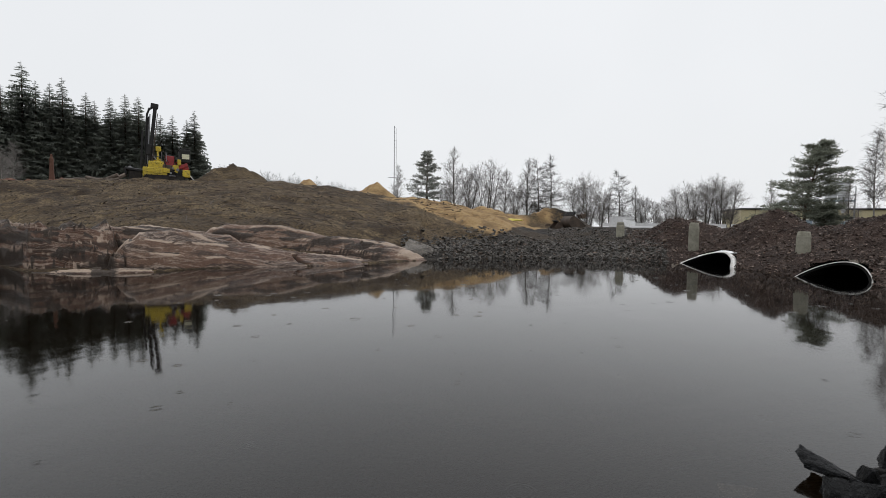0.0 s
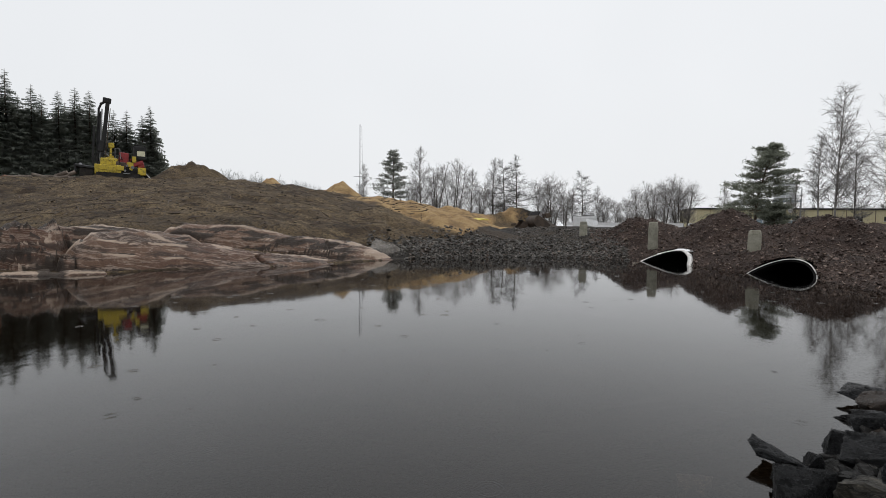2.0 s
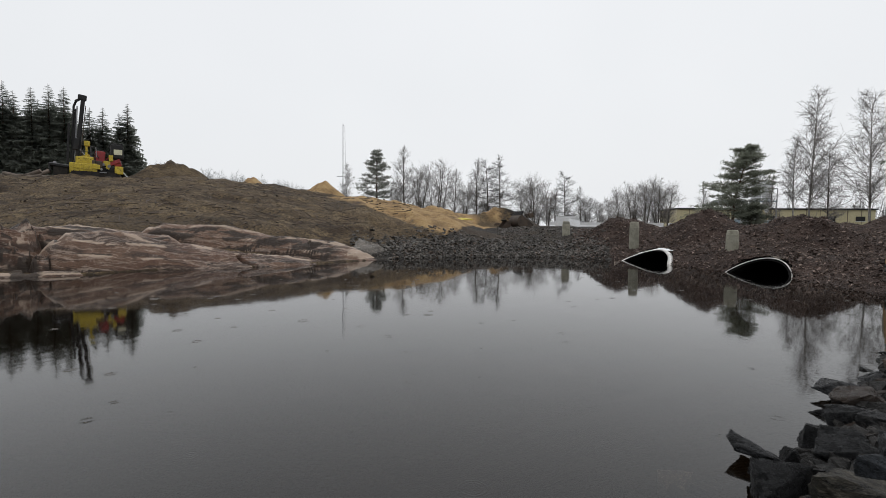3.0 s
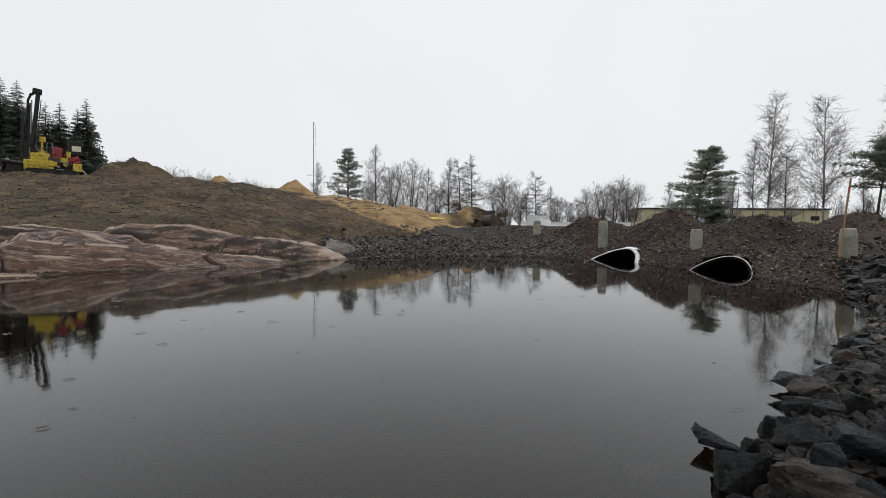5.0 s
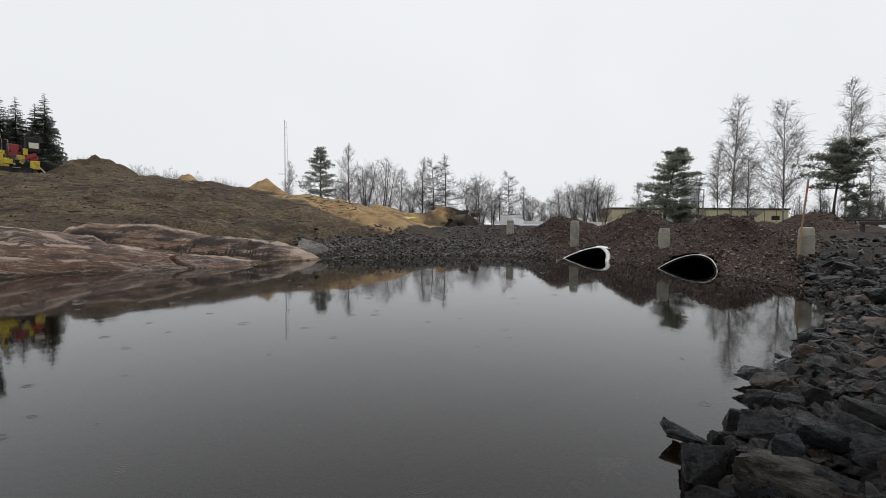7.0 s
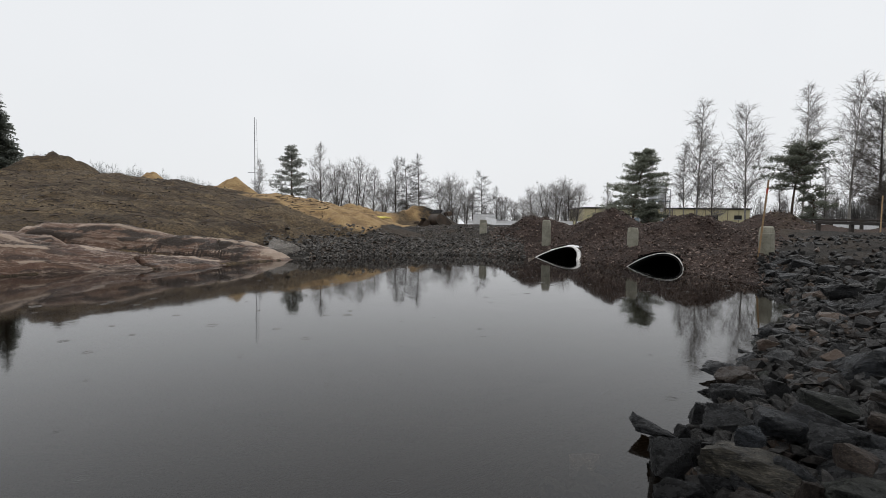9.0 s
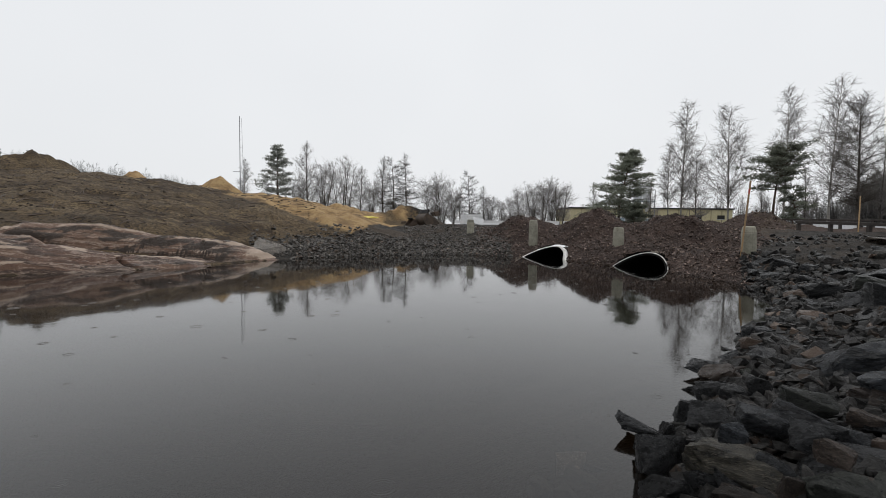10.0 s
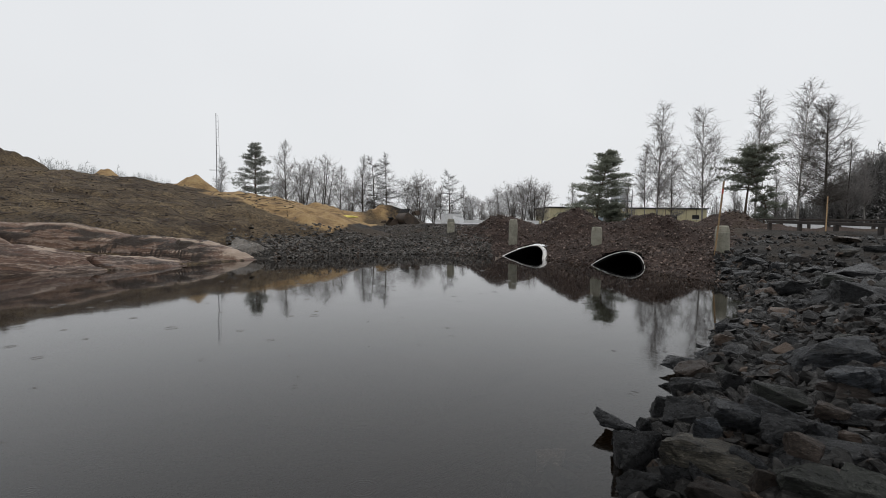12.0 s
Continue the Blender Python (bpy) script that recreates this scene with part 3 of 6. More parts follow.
# ---- granite outcrop on the shore ----
def build_granite():
    az = np.linspace(-58, -11.2, 720)
    v = np.linspace(-0.7, 6.0, 120)
    rs = np.interp(az, (-60, -52.7, -50.8, -46.75, -41.2, -34.4, -26.9, -19, -12.1, -11), (22, 20.6, 18.2, 17.3, 17.0, 17.6, 17.6, 18.7, 21.0, 21.8))
    A, V = np.meshgrid(az, v, indexing="ij")
    R = rs[:, None] + V
    x, y = R * np.sin(np.radians(A)), R * np.cos(np.radians(A))

    def whale(h, mid, front, back, power=2.0):
        """A whaleback: its height, and how far each place lies from its crest."""
        h, mid = np.interp(az, *h)[:, None], np.interp(az, *mid)[:, None]
        e = np.where(V < mid, (mid - V) / np.minimum(front, mid + 0.25), (V - mid) / back)
        body = np.maximum(h, 0.02) * np.maximum(1 - np.abs(e) ** power, -6) - 0.03 * np.abs(V - mid)
        return np.where(h > 0, body, -0.6), V - mid
    wave = fbm(x * 0.5, y * 0.5, 3, 31) * 0.25
    lobes = [
        whale(((-46, -44.5, -42.3, -39, -34.4, -28.6, -22.5, -19), (-0.3, 0.55, 1.15, 1.18, 0.85, 0.52, 0.24, -0.02)), ((-46, -36, -28, -19), (1.3, 1.5, 1.3, 0.5)), 1.35, 1.5, 2.2),
        whale(((-38, -36, -34.4, -28.6, -22.5, -17, -14.4, -12.3), (0.6, 1.15, 1.36, 1.30, 0.97, 0.66, 0.42, -0.02)), ((-38, -34, -27, -20, -15, -12), (3.8, 3.8, 3.5, 2.4, 1.2, 0.6)), 1.2, 2.0, 2.0),
        whale(((-47, -45, -42, -38, -34, -31), (0.6, 1.22, 1.28, 1.2, 1.0, 0.2)), ((-47, -38, -31), (3.0, 3.0, 2.5)), 1.0, 1.4, 2.5),
        whale(((-58, -54, -50, -47.5, -45, -43.5), (1.0, 1.15, 1.2, 1.26, 1.15, 0.3)), ((-58, -52, -46, -43), (1.9, 2.0, 2.3, 2.3)), 1.6, 2.6, 2.6),
        whale(((-51.5, -50.6, -46, -41.5, -40.6), (-0.2, 0.07, 0.12, 0.15, -0.2)), ((-51, -40), (0.3, 0.2)), 0.55, 0.9, 3.0),
        whale(((-45.5, -44.6, -43.6, -43.0), (-0.2, 0.5, 0.55, -0.2)), ((-46, -43), (0.55, 0.6)), 0.5, 0.8, 2.2)]
    heights = np.stack([h for h, _ in lobes])
    top = heights.argmax(0)
    from_crest = np.take_along_axis(np.stack([d for _, d in lobes]), top[None], 0)[0]
    stack = np.sort(heights, 0)
    z = np.maximum(stack[-1] + wave * 0.3, -0.6)
    seam = np.exp(-((stack[-1] - stack[-2]) / 0.11) ** 2) * smooth(-0.1, 0.15, z)
    z = z - 0.15 * seam
    # rounded knobs with deep creases at the left end, dipping ledges elsewhere
    knob = smooth(-43.4, -44.8, A)
    u = (A + 40) * 0.31
    bulge = np.abs(fbm(u * 1.0 + 3, V * 0.6 + z * 1.3, 2, 41))
    crease = np.abs(fbm(u * 1.7 + 0.4 * V, V * 0.9 + z * 2.6, 3, 43))
    z = z + knob * (0.22 - 0.55 * bulge + 0.14 - 0.5 * np.minimum(crease, 0.4)) * smooth(0.0, 0.4, z)
    ledge = z + 0.075 * u + 0.12 * fbm(u * 0.35, V * 0.8, 3, 51)
    saw = np.mod(ledge * 2.3, 1.0)
    step = np.where(saw < 0.85, saw / 0.85, (1 - saw) / 0.15) - 0.5
    z = z + 0.085 * step * smooth(0.05, 0.25, z) * (1 - knob)
    z = z + 0.055 * fbm((u + 0.55 * V) * 0.9, V * 3.0, 4, 55) + 0.014 * fbm(x * 5, y * 5, 3, 58)
    cleft = np.abs(fbm(u * 0.30 + 0.3 * V, V * 1.2 - 0.35 * u, 2, 66)) + 0.3 * smooth(-31, -34, A)
    z = z - 0.13 * np.maximum(1 - cleft / 0.05, 0) * smooth(0.1, 0.3, z) * (1 - knob)
    gap = (A + 26.9) + 1.7 * (V - 0.5) + 0.5 * fbm(V * 2, x * 0.2, 2, 60)
    crack = np.exp(-(gap / 0.17) ** 2) * smooth(1.5, 0.9, V)
    z = z - 0.4 * crack
    z = np.where(V > 5.0, z - (V - 5.0) * 1.2, z)
    # pale veins, and crests paled by a highlight put into the colour
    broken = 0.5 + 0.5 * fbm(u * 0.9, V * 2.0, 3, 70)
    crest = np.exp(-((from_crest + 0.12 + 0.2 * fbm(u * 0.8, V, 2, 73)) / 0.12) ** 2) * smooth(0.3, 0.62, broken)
    pale_mark = np.maximum(crest * np.array((0.85, 0.65, 0.6, 0.5, 0.9, 0.8))[top], smooth(0.62, 0.76, saw) * smooth(0.85, 0.79, saw) * smooth(0.4, 0.7, broken) * (1 - knob))
    pale_mark = np.maximum(pale_mark, (top == 4) * 0.9) * smooth(0.0, 0.08, z)
    # mud and wet stains, with the shade of joints and fronts put into colour
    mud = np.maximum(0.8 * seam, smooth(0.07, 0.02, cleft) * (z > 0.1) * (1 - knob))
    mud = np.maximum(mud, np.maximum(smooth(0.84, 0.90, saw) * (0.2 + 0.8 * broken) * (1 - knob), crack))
    front_shade = np.isin(top, (1, 2)) * smooth(-0.22, -0.4, from_crest) * smooth(0.0, 0.4, broken + 0.3 * fbm(u * 0.9, V * 3 + z * 5, 2, 74))
    mud = np.maximum(mud, 0.8 * front_shade * smooth(-15.0, -18.5, A) * smooth(0.1, 0.6, 0.5 + fbm(u * 1.3 + 2, V * 2.6 + z * 4, 3, 75)))
    pale_mark = np.maximum(pale_mark, 0.75 * (top == 1) * smooth(-17.5, -14.5, A) * smooth(0.25, 0.6, broken) * smooth(0.0, 0.08, z))
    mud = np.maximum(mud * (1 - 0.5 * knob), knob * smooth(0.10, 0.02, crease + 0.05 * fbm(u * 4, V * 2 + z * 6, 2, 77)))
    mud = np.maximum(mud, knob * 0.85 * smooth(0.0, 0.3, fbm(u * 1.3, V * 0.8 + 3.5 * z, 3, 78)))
    pale_mark = np.maximum(pale_mark, knob * 0.55 * smooth(0.15, 0.4, fbm(u * 2.4 + 4, V * 1.6 + 7.0 * z, 3, 79)))
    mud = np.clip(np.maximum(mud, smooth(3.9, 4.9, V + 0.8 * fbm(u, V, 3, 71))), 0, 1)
    n, k = A.shape
    idx = np.arange(n * k).reshape(n, k)
    faces = np.stack([idx[:-1, :-1], idx[1:, :-1], idx[1:, 1:], idx[:-1, 1:]], -1).reshape(-1, 4)
    me = mesh_of("granite_outcrop", np.stack([x, y, z], -1).reshape(-1, 3), faces, True)
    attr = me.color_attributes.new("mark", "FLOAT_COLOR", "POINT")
    attr.data.foreach_set("color", np.stack([pale_mark, mud, 0 * mud, 0 * mud + 1], -1).astype(np.float32).reshape(-1))
    if me.polygons[5000].normal.z < 0:
        me.flip_normals()
    return thing("granite_outcrop", "smooth wet pink and grey granite bedrock sloping into water", "rock", kind="structure", data=me, material=MAT_GRANITE)


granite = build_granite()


# ---- stones ----
def hull_stone(seed, flat=0.6, points=13, detail=0, fill=False):
    """An angular broken stone about one metre across, or filling a unit cube."""
    rng = random.Random(seed)
    bm = bmesh.new()
    for k in range(points):
        v = Vector((rng.uniform(-1, 1), rng.uniform(-1, 1), rng.uniform(-1, 1)))
        v = v / max(abs(v.x), abs(v.y), abs(v.z)) ** (0.8 if fill else 0.75) * 0.5
        bm.verts.new((v.x, v.y * rng.uniform(0.75, 0.95), v.z * flat))
    if fill:
        for sx, sy, sz in itertools.product((-1, 1), repeat=3):
            if rng.random() < 0.35:
                bm.verts.new((0.5 * sx * rng.uniform(0.55, 1), 0.5 * sy * rng.uniform(0.55, 1), 0.5 * sz * rng.uniform(0.6, 1)))
    out = bmesh.ops.convex_hull(bm, input=bm.verts[:])
    bmesh.ops.delete(bm, geom=[g for g in out["geom_interior"] if isinstance(g, bmesh.types.BMVert)], context="VERTS")
    if fill:
        lo = [min(v.co[i] for v in bm.verts) for i in range(3)]
        hi = [max(v.co[i] for v in bm.verts) for i in range(3)]
        for v in bm.verts:
            v.co = Vector([(v.co[i] - lo[i]) / (hi[i] - lo[i]) - 0.5 for i in range(3)])
        bmesh.ops.dissolve_limit(bm, angle_limit=radians(12), verts=bm.verts[:], edges=bm.edges[:])
    if detail:
        bmesh.ops.bevel(bm, geom=bm.edges[:], offset=0.012, segments=1, affect="EDGES")
        bmesh.ops.triangulate(bm, faces=bm.faces[:])
        for _ in range(detail):
            long = [e for e in bm.edges if e.calc_length() > 0.085]
            bmesh.ops.subdivide_edges(bm, edges=long, cuts=1, use_grid_fill=False)
            bmesh.ops.triangulate(bm, faces=[f for f in bm.faces if len(f.verts) > 3])
        bm.normal_update()
        tilt = Vector((rng.gauss(0, 0.4), rng.gauss(0, 0.4), 1))
        for v in bm.verts:
            p = v.co * 3 + Vector((seed * 3.7, 0, 0))
            layer = v.co.dot(tilt) * 9 + 1.6 * noise.noise(p * 0.8)
            step = (math.floor(layer) % 3 - 1) * 0.010
            chip = -0.16 * max(0, noise.noise(p * 1.3) - 0.2)
            v.co += v.normal * (0.03 * noise.noise(p) + 0.012 * noise.noise(p * 4.1) + step + chip)
    bmesh.ops.triangulate(bm, faces=bm.faces[:])
    me = bpy.data.meshes.new("stone")
    bm.to_mesh(me)
    bm.free()
    return me


def arrays(me):
    v = np.empty(len(me.vertices) * 3, np.float32)
    me.vertices.foreach_get("co", v)
    f = np.empty(len(me.polygons) * 3, np.int32)
    me.polygons.foreach_get("vertices", f)
    return v.reshape(-1, 3), f.reshape(-1, 3)


SMALL = [hull_stone(100 + k, 0.45 + 0.06 * (k % 6), 9 + k % 5) for k in range(14)]
SMALL_ARR = [arrays(me) for me in SMALL]
GRIT_ARR = [arrays(hull_stone(160 + k, 0.6, 6)) for k in range(10)]
HERO = [hull_stone(200 + k, 1.0, 10 + k % 5, 3, True) for k in range(18)]
BLOCKS = [hull_stone(240 + k, 1.0, 8 + k % 4, 0, True) for k in range(14)]


def scatter_mesh(name, xs, ys, sizes, rng, lift=0.15, kinds=None):
    """Many small stones on the ground, joined."""
    zs = land(xs, ys)[0]
    allv, allf, base = [], [], 0
    for x, y, z, s in zip(xs, ys, zs, sizes):
        v, f = rng.choice(kinds or SMALL_ARR)
        m = np.array(Euler((rng.uniform(-0.6, 0.6), rng.uniform(-0.6, 0.6), rng.uniform(0, 6.3))).to_matrix())
        allv.append((v * s) @ m.T + (x, y, z + s * lift))
        allf.append(f + base)
        base += len(v)
    return mesh_of(name, np.concatenate(allv), np.concatenate(allf))


def inside(cond, count, xr, yr, rng):
    """Random places in a field where cond(x, y, s, az, r) holds."""
    gen = np.random.default_rng(rng.randrange(10 ** 6))
    xs, ys = gen.uniform(*xr, count * 6), gen.uniform(*yr, count * 6)
    keep = cond(xs, ys, shore_distance(xs, ys), np.degrees(np.arctan2(xs, ys)), np.hypot(xs, ys), gen)
    return xs[keep][:count], ys[keep][:count], gen


# ---- rubble on the banks ----
def rubble(name, label, count, cond, xr, yr, sizes, material, seed, lift=0.15, kinds=None):
    rng = random.Random(seed)
    xs, ys, gen = inside(cond, count, xr, yr, rng)
    size = sizes[0] + (sizes[1] - sizes[0]) * gen.random(len(xs)) ** 2.6
    return thing(name, label, "stones", kind="stuff", data=scatter_mesh(name, xs, ys, size, rng, lift, kinds), material=material)


rubble("shore_rubble", "dark broken stones heaped along the far shore", 9000,
       lambda x, y, s, az, r, g: (s > -0.25) & (az > -15.5) & (az < 14) & (s < 2.2 + np.clip(az + 13, 0, 6) * 0.25 - np.clip(az + 3, 0, 6) * 0.25 + 2 * g.random(len(x)) ** 3) & ((az > -11) | (s > 0.4)), (-8, 9), (18, 34), (0.05, 0.27), MAT_RUBBLE, 1, 0.0)
rubble("yard_gravel", "dark gravel and broken stone spread behind the shore", 9000,
       lambda x, y, s, az, r, g: (s > 0.8) & (az > 1.5) & (az < 13) & (r < 44) & (g.random(len(x)) < 1.1 - r / 60), (-6, 11), (22, 44), (0.03, 0.17), MAT_RUBBLE, 13, 0.0)
rubble("gravel_bank", "reddish-brown crushed gravel on the embankment", 27000,
       lambda x, y, s, az, r, g: (s > -0.2) & (az > 10) & (az < 39) & (r < 33) & ~in_mouth(x, y), (4, 20), (10, 33), (0.03, 0.15), MAT_GRAVEL, 2, 0.15, GRIT_ARR)
rubble("gravel_heap_stones", "reddish-brown gravel on the heaps beyond the bank", 3500,
       lambda x, y, s, az, r, g: (az > 30) & (az < 42) & (r > 33) & (r < 46), (16, 32), (24, 42), (0.06, 0.2), MAT_GRAVEL, 3, 0.15, GRIT_ARR)
rubble("bank_rubble", "dark broken stones covering the right bank", 9000,
       lambda x, y, s, az, r, g: (s > -0.15) & (az > 30) & (az < 58) & (r > 5) & (r < 27) & (s < 14) & ((az > 37.5) | (r < 12.5)) & (g.random(len(x)) < np.maximum(1.1 - s / 2.6, 0.06)), (2.5, 22), (3, 20), (0.05, 0.26), MAT_BANK, 4)
rubble("bank_grit", "small dark and brown stones between the boulders", 9000,
       lambda x, y, s, az, r, g: (s > -0.05) & (az > 22) & (az < 62) & (r < 9), (0.6, 8), (0.8, 8), (0.015, 0.07), MAT_BANK, 5, 0.15, GRIT_ARR)
rubble("bank_chips", "broken dark chips wedged between the boulders", 7000,
       lambda x, y, s, az, r, g: (s > -0.08) & (az > 24) & (az < 62) & (r < 8) & (r > 1.5), (0.6, 7), (0.8, 7), (0.04, 0.16), MAT_BANK, 8, 0.35)
rubble("earth_clods", "brown clods of earth on the hillside", 5000,
       lambda x, y, s, az, r, g: (s > 4) & (az < -8) & (az > -57) & (r < 50), (-42, 0), (12, 50), (0.03, 0.15), MAT_CLOD, 6, 0.0)


STONE_MESHES = {}


def stone(seed, x, y, z, size, turn=0.0, tilt=(0, 0), material=None, parent=None, hero=True, stretch=(1, 1, 1)):
    kinds, material = HERO if hero else BLOCKS, material or MAT_STONE
    key = (hero, seed % len(kinds), material.name)
    if key not in STONE_MESHES:
        STONE_MESHES[key] = kinds[key[1]].copy()
    ob = part("stone", STONE_MESHES[key], material, parent)
    ob.matrix_local = pose(x, y, z, tilt[0], tilt[1], turn) @ Matrix.Diagonal((size * stretch[0], size * stretch[1], size * stretch[2], 1))
    return ob


def in_pocket(x, y):
    """Two strips of bare brown earth between the tipped stones."""
    for (ax, ay), (bx, by), wide in (((2.75, 3.45), (3.75, 4.2), 0.27), ((4.6, 4.6), (6.2, 5.4), 0.35)):
        f = min(max(((x - ax) * (bx - ax) + (y - ay) * (by - ay)) / ((bx - ax) ** 2 + (by - ay) ** 2), 0), 1)
        if math.hypot(x - ax - f * (bx - ax), y - ay - f * (by - ay)) < wide:
            return True
    return False


rubble("soil_pockets", "brown crumbly earth and chips between the stones", 2600,
       lambda x, y, s, az, r, g: np.array([in_pocket(a, b) for a, b in zip(x, y)], bool), (2.3, 6.7), (3, 5.9), (0.015, 0.075), MAT_CLOD, 9, 0.25, GRIT_ARR)
bank = thing("riprap", "dark angular blasted stones tipped along the water's edge", "stones", kind="structure")
EDGE_STONES = [  # place, width, height, kind of stone
    (1.76, 3.23, 0.11, 0.33, 0.18, 'd'), (1.64, 2.94, 0.09, 0.17, 0.11, 'd'), (1.90, 3.14, 0.09, 0.12, 0.11, 'd'), (1.64, 2.74, 0.10, 0.30, 0.27, 'd'), (1.84, 2.42, 0.22, 0.46, 0.20, 't'),
    (1.76, 2.31, 0.43, 0.15, 0.12, 'b'), (2.22, 3.13, 0.17, 0.34, 0.19, 'd'), (2.23, 3.42, 0.09, 0.20, 0.18, 'd'), (3.16, 4.55, 0.09, 0.37, 0.16, 'd'), (3.08, 4.25, 0.09, 0.38, 0.18, 'd'),
    (2.71, 3.84, 0.09, 0.25, 0.16, 'd'), (2.80, 3.68, 0.13, 0.27, 0.12, 'd'), (2.97, 3.62, 0.19, 0.20, 0.19, 'd'), (2.58, 3.30, 0.16, 0.29, 0.12, 'd'), (2.30, 2.73, 0.31, 0.34, 0.14, 'b'),
    (2.63, 2.80, 0.39, 0.32, 0.14, 'g')]
SLOPE_STONES = [  # place, width, height, kind of stone
    (2.51, 2.67, 0.31, 0.38, 0.16, 'b'), (1.97, 2.29, 0.22, 0.19, 0.18, 'b'), (1.76, 2.28, 0.19, 0.18, 0.17, 'd'), (1.68, 2.40, 0.12, 0.22, 0.16, 'd'), (1.46, 2.40, 0.09, 0.28, 0.14, 'd'),
    (2.39, 2.46, 0.30, 0.28, 0.20, 'd'), (2.17, 2.14, 0.39, 0.17, 0.12, 'r'), (2.08, 1.99, 0.29, 0.32, 0.14, 'g'), (2.23, 1.87, 0.32, 0.25, 0.12, 'g'), (1.90, 2.08, 0.25, 0.13, 0.12, 'r'),
    (4.08, 3.84, 0.34, 0.71, 0.30, 'b'), (3.53, 3.09, 0.38, 0.36, 0.17, 'b'), (4.74, 6.02, 0.09, 0.16, 0.16, 'd'), (4.87, 5.90, 0.10, 0.29, 0.17, 'd'), (4.27, 5.33, 0.09, 0.32, 0.18, 'd'),
    (4.57, 5.34, 0.14, 0.32, 0.14, 'd')]
UPPER_STONES = [  # place, width, height, kind of stone
    (2.82, 2.59, 0.35, 0.19, 0.11, 'r'), (2.55, 2.41, 0.32, 0.17, 0.11, 'b'), (2.89, 2.53, 0.32, 0.21, 0.09, 'd'), (3.09, 2.60, 0.33, 0.19, 0.13, 'd'), (2.73, 2.27, 0.32, 0.24, 0.10, 'd'),
    (2.65, 2.35, 0.31, 0.15, 0.08, 'd'), (2.27, 2.28, 0.22, 0.29, 0.12, 'd'), (2.54, 2.20, 0.27, 0.41, 0.17, 'd'), (1.66, 2.10, 0.19, 0.27, 0.11, 'r'), (3.45, 3.14, 0.28, 0.29, 0.12, 'b'),
    (3.42, 2.96, 0.30, 0.28, 0.12, 'r'), (3.86, 3.15, 0.34, 0.18, 0.16, 'b'), (4.24, 4.44, 0.27, 0.20, 0.19, 'd'), (4.66, 4.18, 0.38, 0.20, 0.13, 'g'), (4.67, 4.07, 0.37, 0.30, 0.14, 'r'),
    (3.67, 4.03, 0.22, 0.24, 0.11, 'd')]
FAR_STONES = [  # place, width, height, kind of stone
    (7.78, 7.99, 0.31, 0.82, 0.34, 'd'), (9.35, 8.39, 0.51, 1.26, 0.53, 'd'), (8.08, 7.34, 0.52, 0.71, 0.30, 'g'), (6.60, 5.65, 0.54, 0.87, 0.37, 'd'), (7.01, 6.44, 0.43, 0.68, 0.29, 'd'),
    (12.35, 11.14, 0.83, 0.42, 0.21, 't'), (13.33, 11.93, 0.94, 0.62, 0.26, 'd'), (13.25, 11.20, 0.89, 0.57, 0.24, 'd'), (10.50, 12.77, 0.52, 0.51, 0.21, 'd'), (9.81, 12.19, 0.26, 0.48, 0.20, 'd'),
    (10.16, 12.70, 0.39, 0.44, 0.18, 'd'), (10.53, 12.19, 0.49, 0.59, 0.29, 'd'), (6.76, 6.65, 0.32, 0.26, 0.13, 'd'), (6.49, 6.65, 0.24, 0.29, 0.14, 'd'), (8.11, 9.04, 0.14, 0.40, 0.20, 'd'),
    (5.85, 4.85, 0.54, 0.31, 0.15, 'b'), (9.66, 11.46, 0.22, 0.58, 0.24, 'd'), (10.39, 11.18, 0.47, 0.53, 0.22, 'd'), (10.86, 11.05, 0.60, 0.54, 0.26, 'd'), (10.04, 9.91, 0.48, 0.54, 0.23, 'd'),
    (9.42, 10.12, 0.28, 0.48, 0.20, 'd')]
STONE_KINDS = {"d": MAT_STONE, "b": MAT_BLUE_STONE, "g": MAT_GREEN_STONE, "t": MAT_TAN, "r": MAT_BROWN_STONE}
placed = []
for k, (x, y, z, wide, high, kind) in enumerate(EDGE_STONES + SLOPE_STONES + UPPER_STONES + FAR_STONES):
    turn = -math.degrees(math.atan2(x, y)) + (23 * k) % 36 - 18
    stone(5 * k, x, y, z, 1.0, turn, ((17 * k) % 22 - 11, (29 * k) % 26 - 13), STONE_KINDS[kind], bank, True, (wide, wide * (0.52 + 0.05 * (k % 5)), high))
    placed.append((x, y, wide))
rng = random.Random(77)
tries = 0
while len(placed) < 360 and tries < 30000:
    tries += 1
    d, side = 1.6 + 11.5 * rng.random() ** 1.7, rng.uniform(28, 60)
    p = polar(side, d)
    s_here = float(shore_distance(np.array([p.x]), np.array([p.y]))[0])
    size = (0.07 + 0.24 * rng.random() ** 2.2) * (1.0 + 0.06 * d)
    if not -0.12 < s_here < 5.5 or d < 1.7 or (s_here < 0.1 and size > 0.4) or (side > 52 and d < 2.4) or in_pocket(p.x, p.y):
        continue
    if rng.random() < s_here / 3.4 or any((p.x - a) ** 2 + (p.y - b) ** 2 < (0.44 * (size + c)) ** 2 for a, b, c in placed):
        continue
    placed.append((p.x, p.y, size))
    stone(rng.randrange(12), p.x, p.y, ground_z(p.x, p.y) + size * rng.uniform(0.02, 0.16), size, rng.uniform(0, 360), (rng.uniform(-32, 32), rng.uniform(-32, 32)),
          rng.choice((MAT_STONE, MAT_STONE, MAT_STONE, MAT_BLUE_STONE, MAT_GREEN_STONE, MAT_BROWN_STONE)), bank, d < 7, (1, rng.uniform(0.6, 0.9), rng.uniform(0.4, 0.7)))
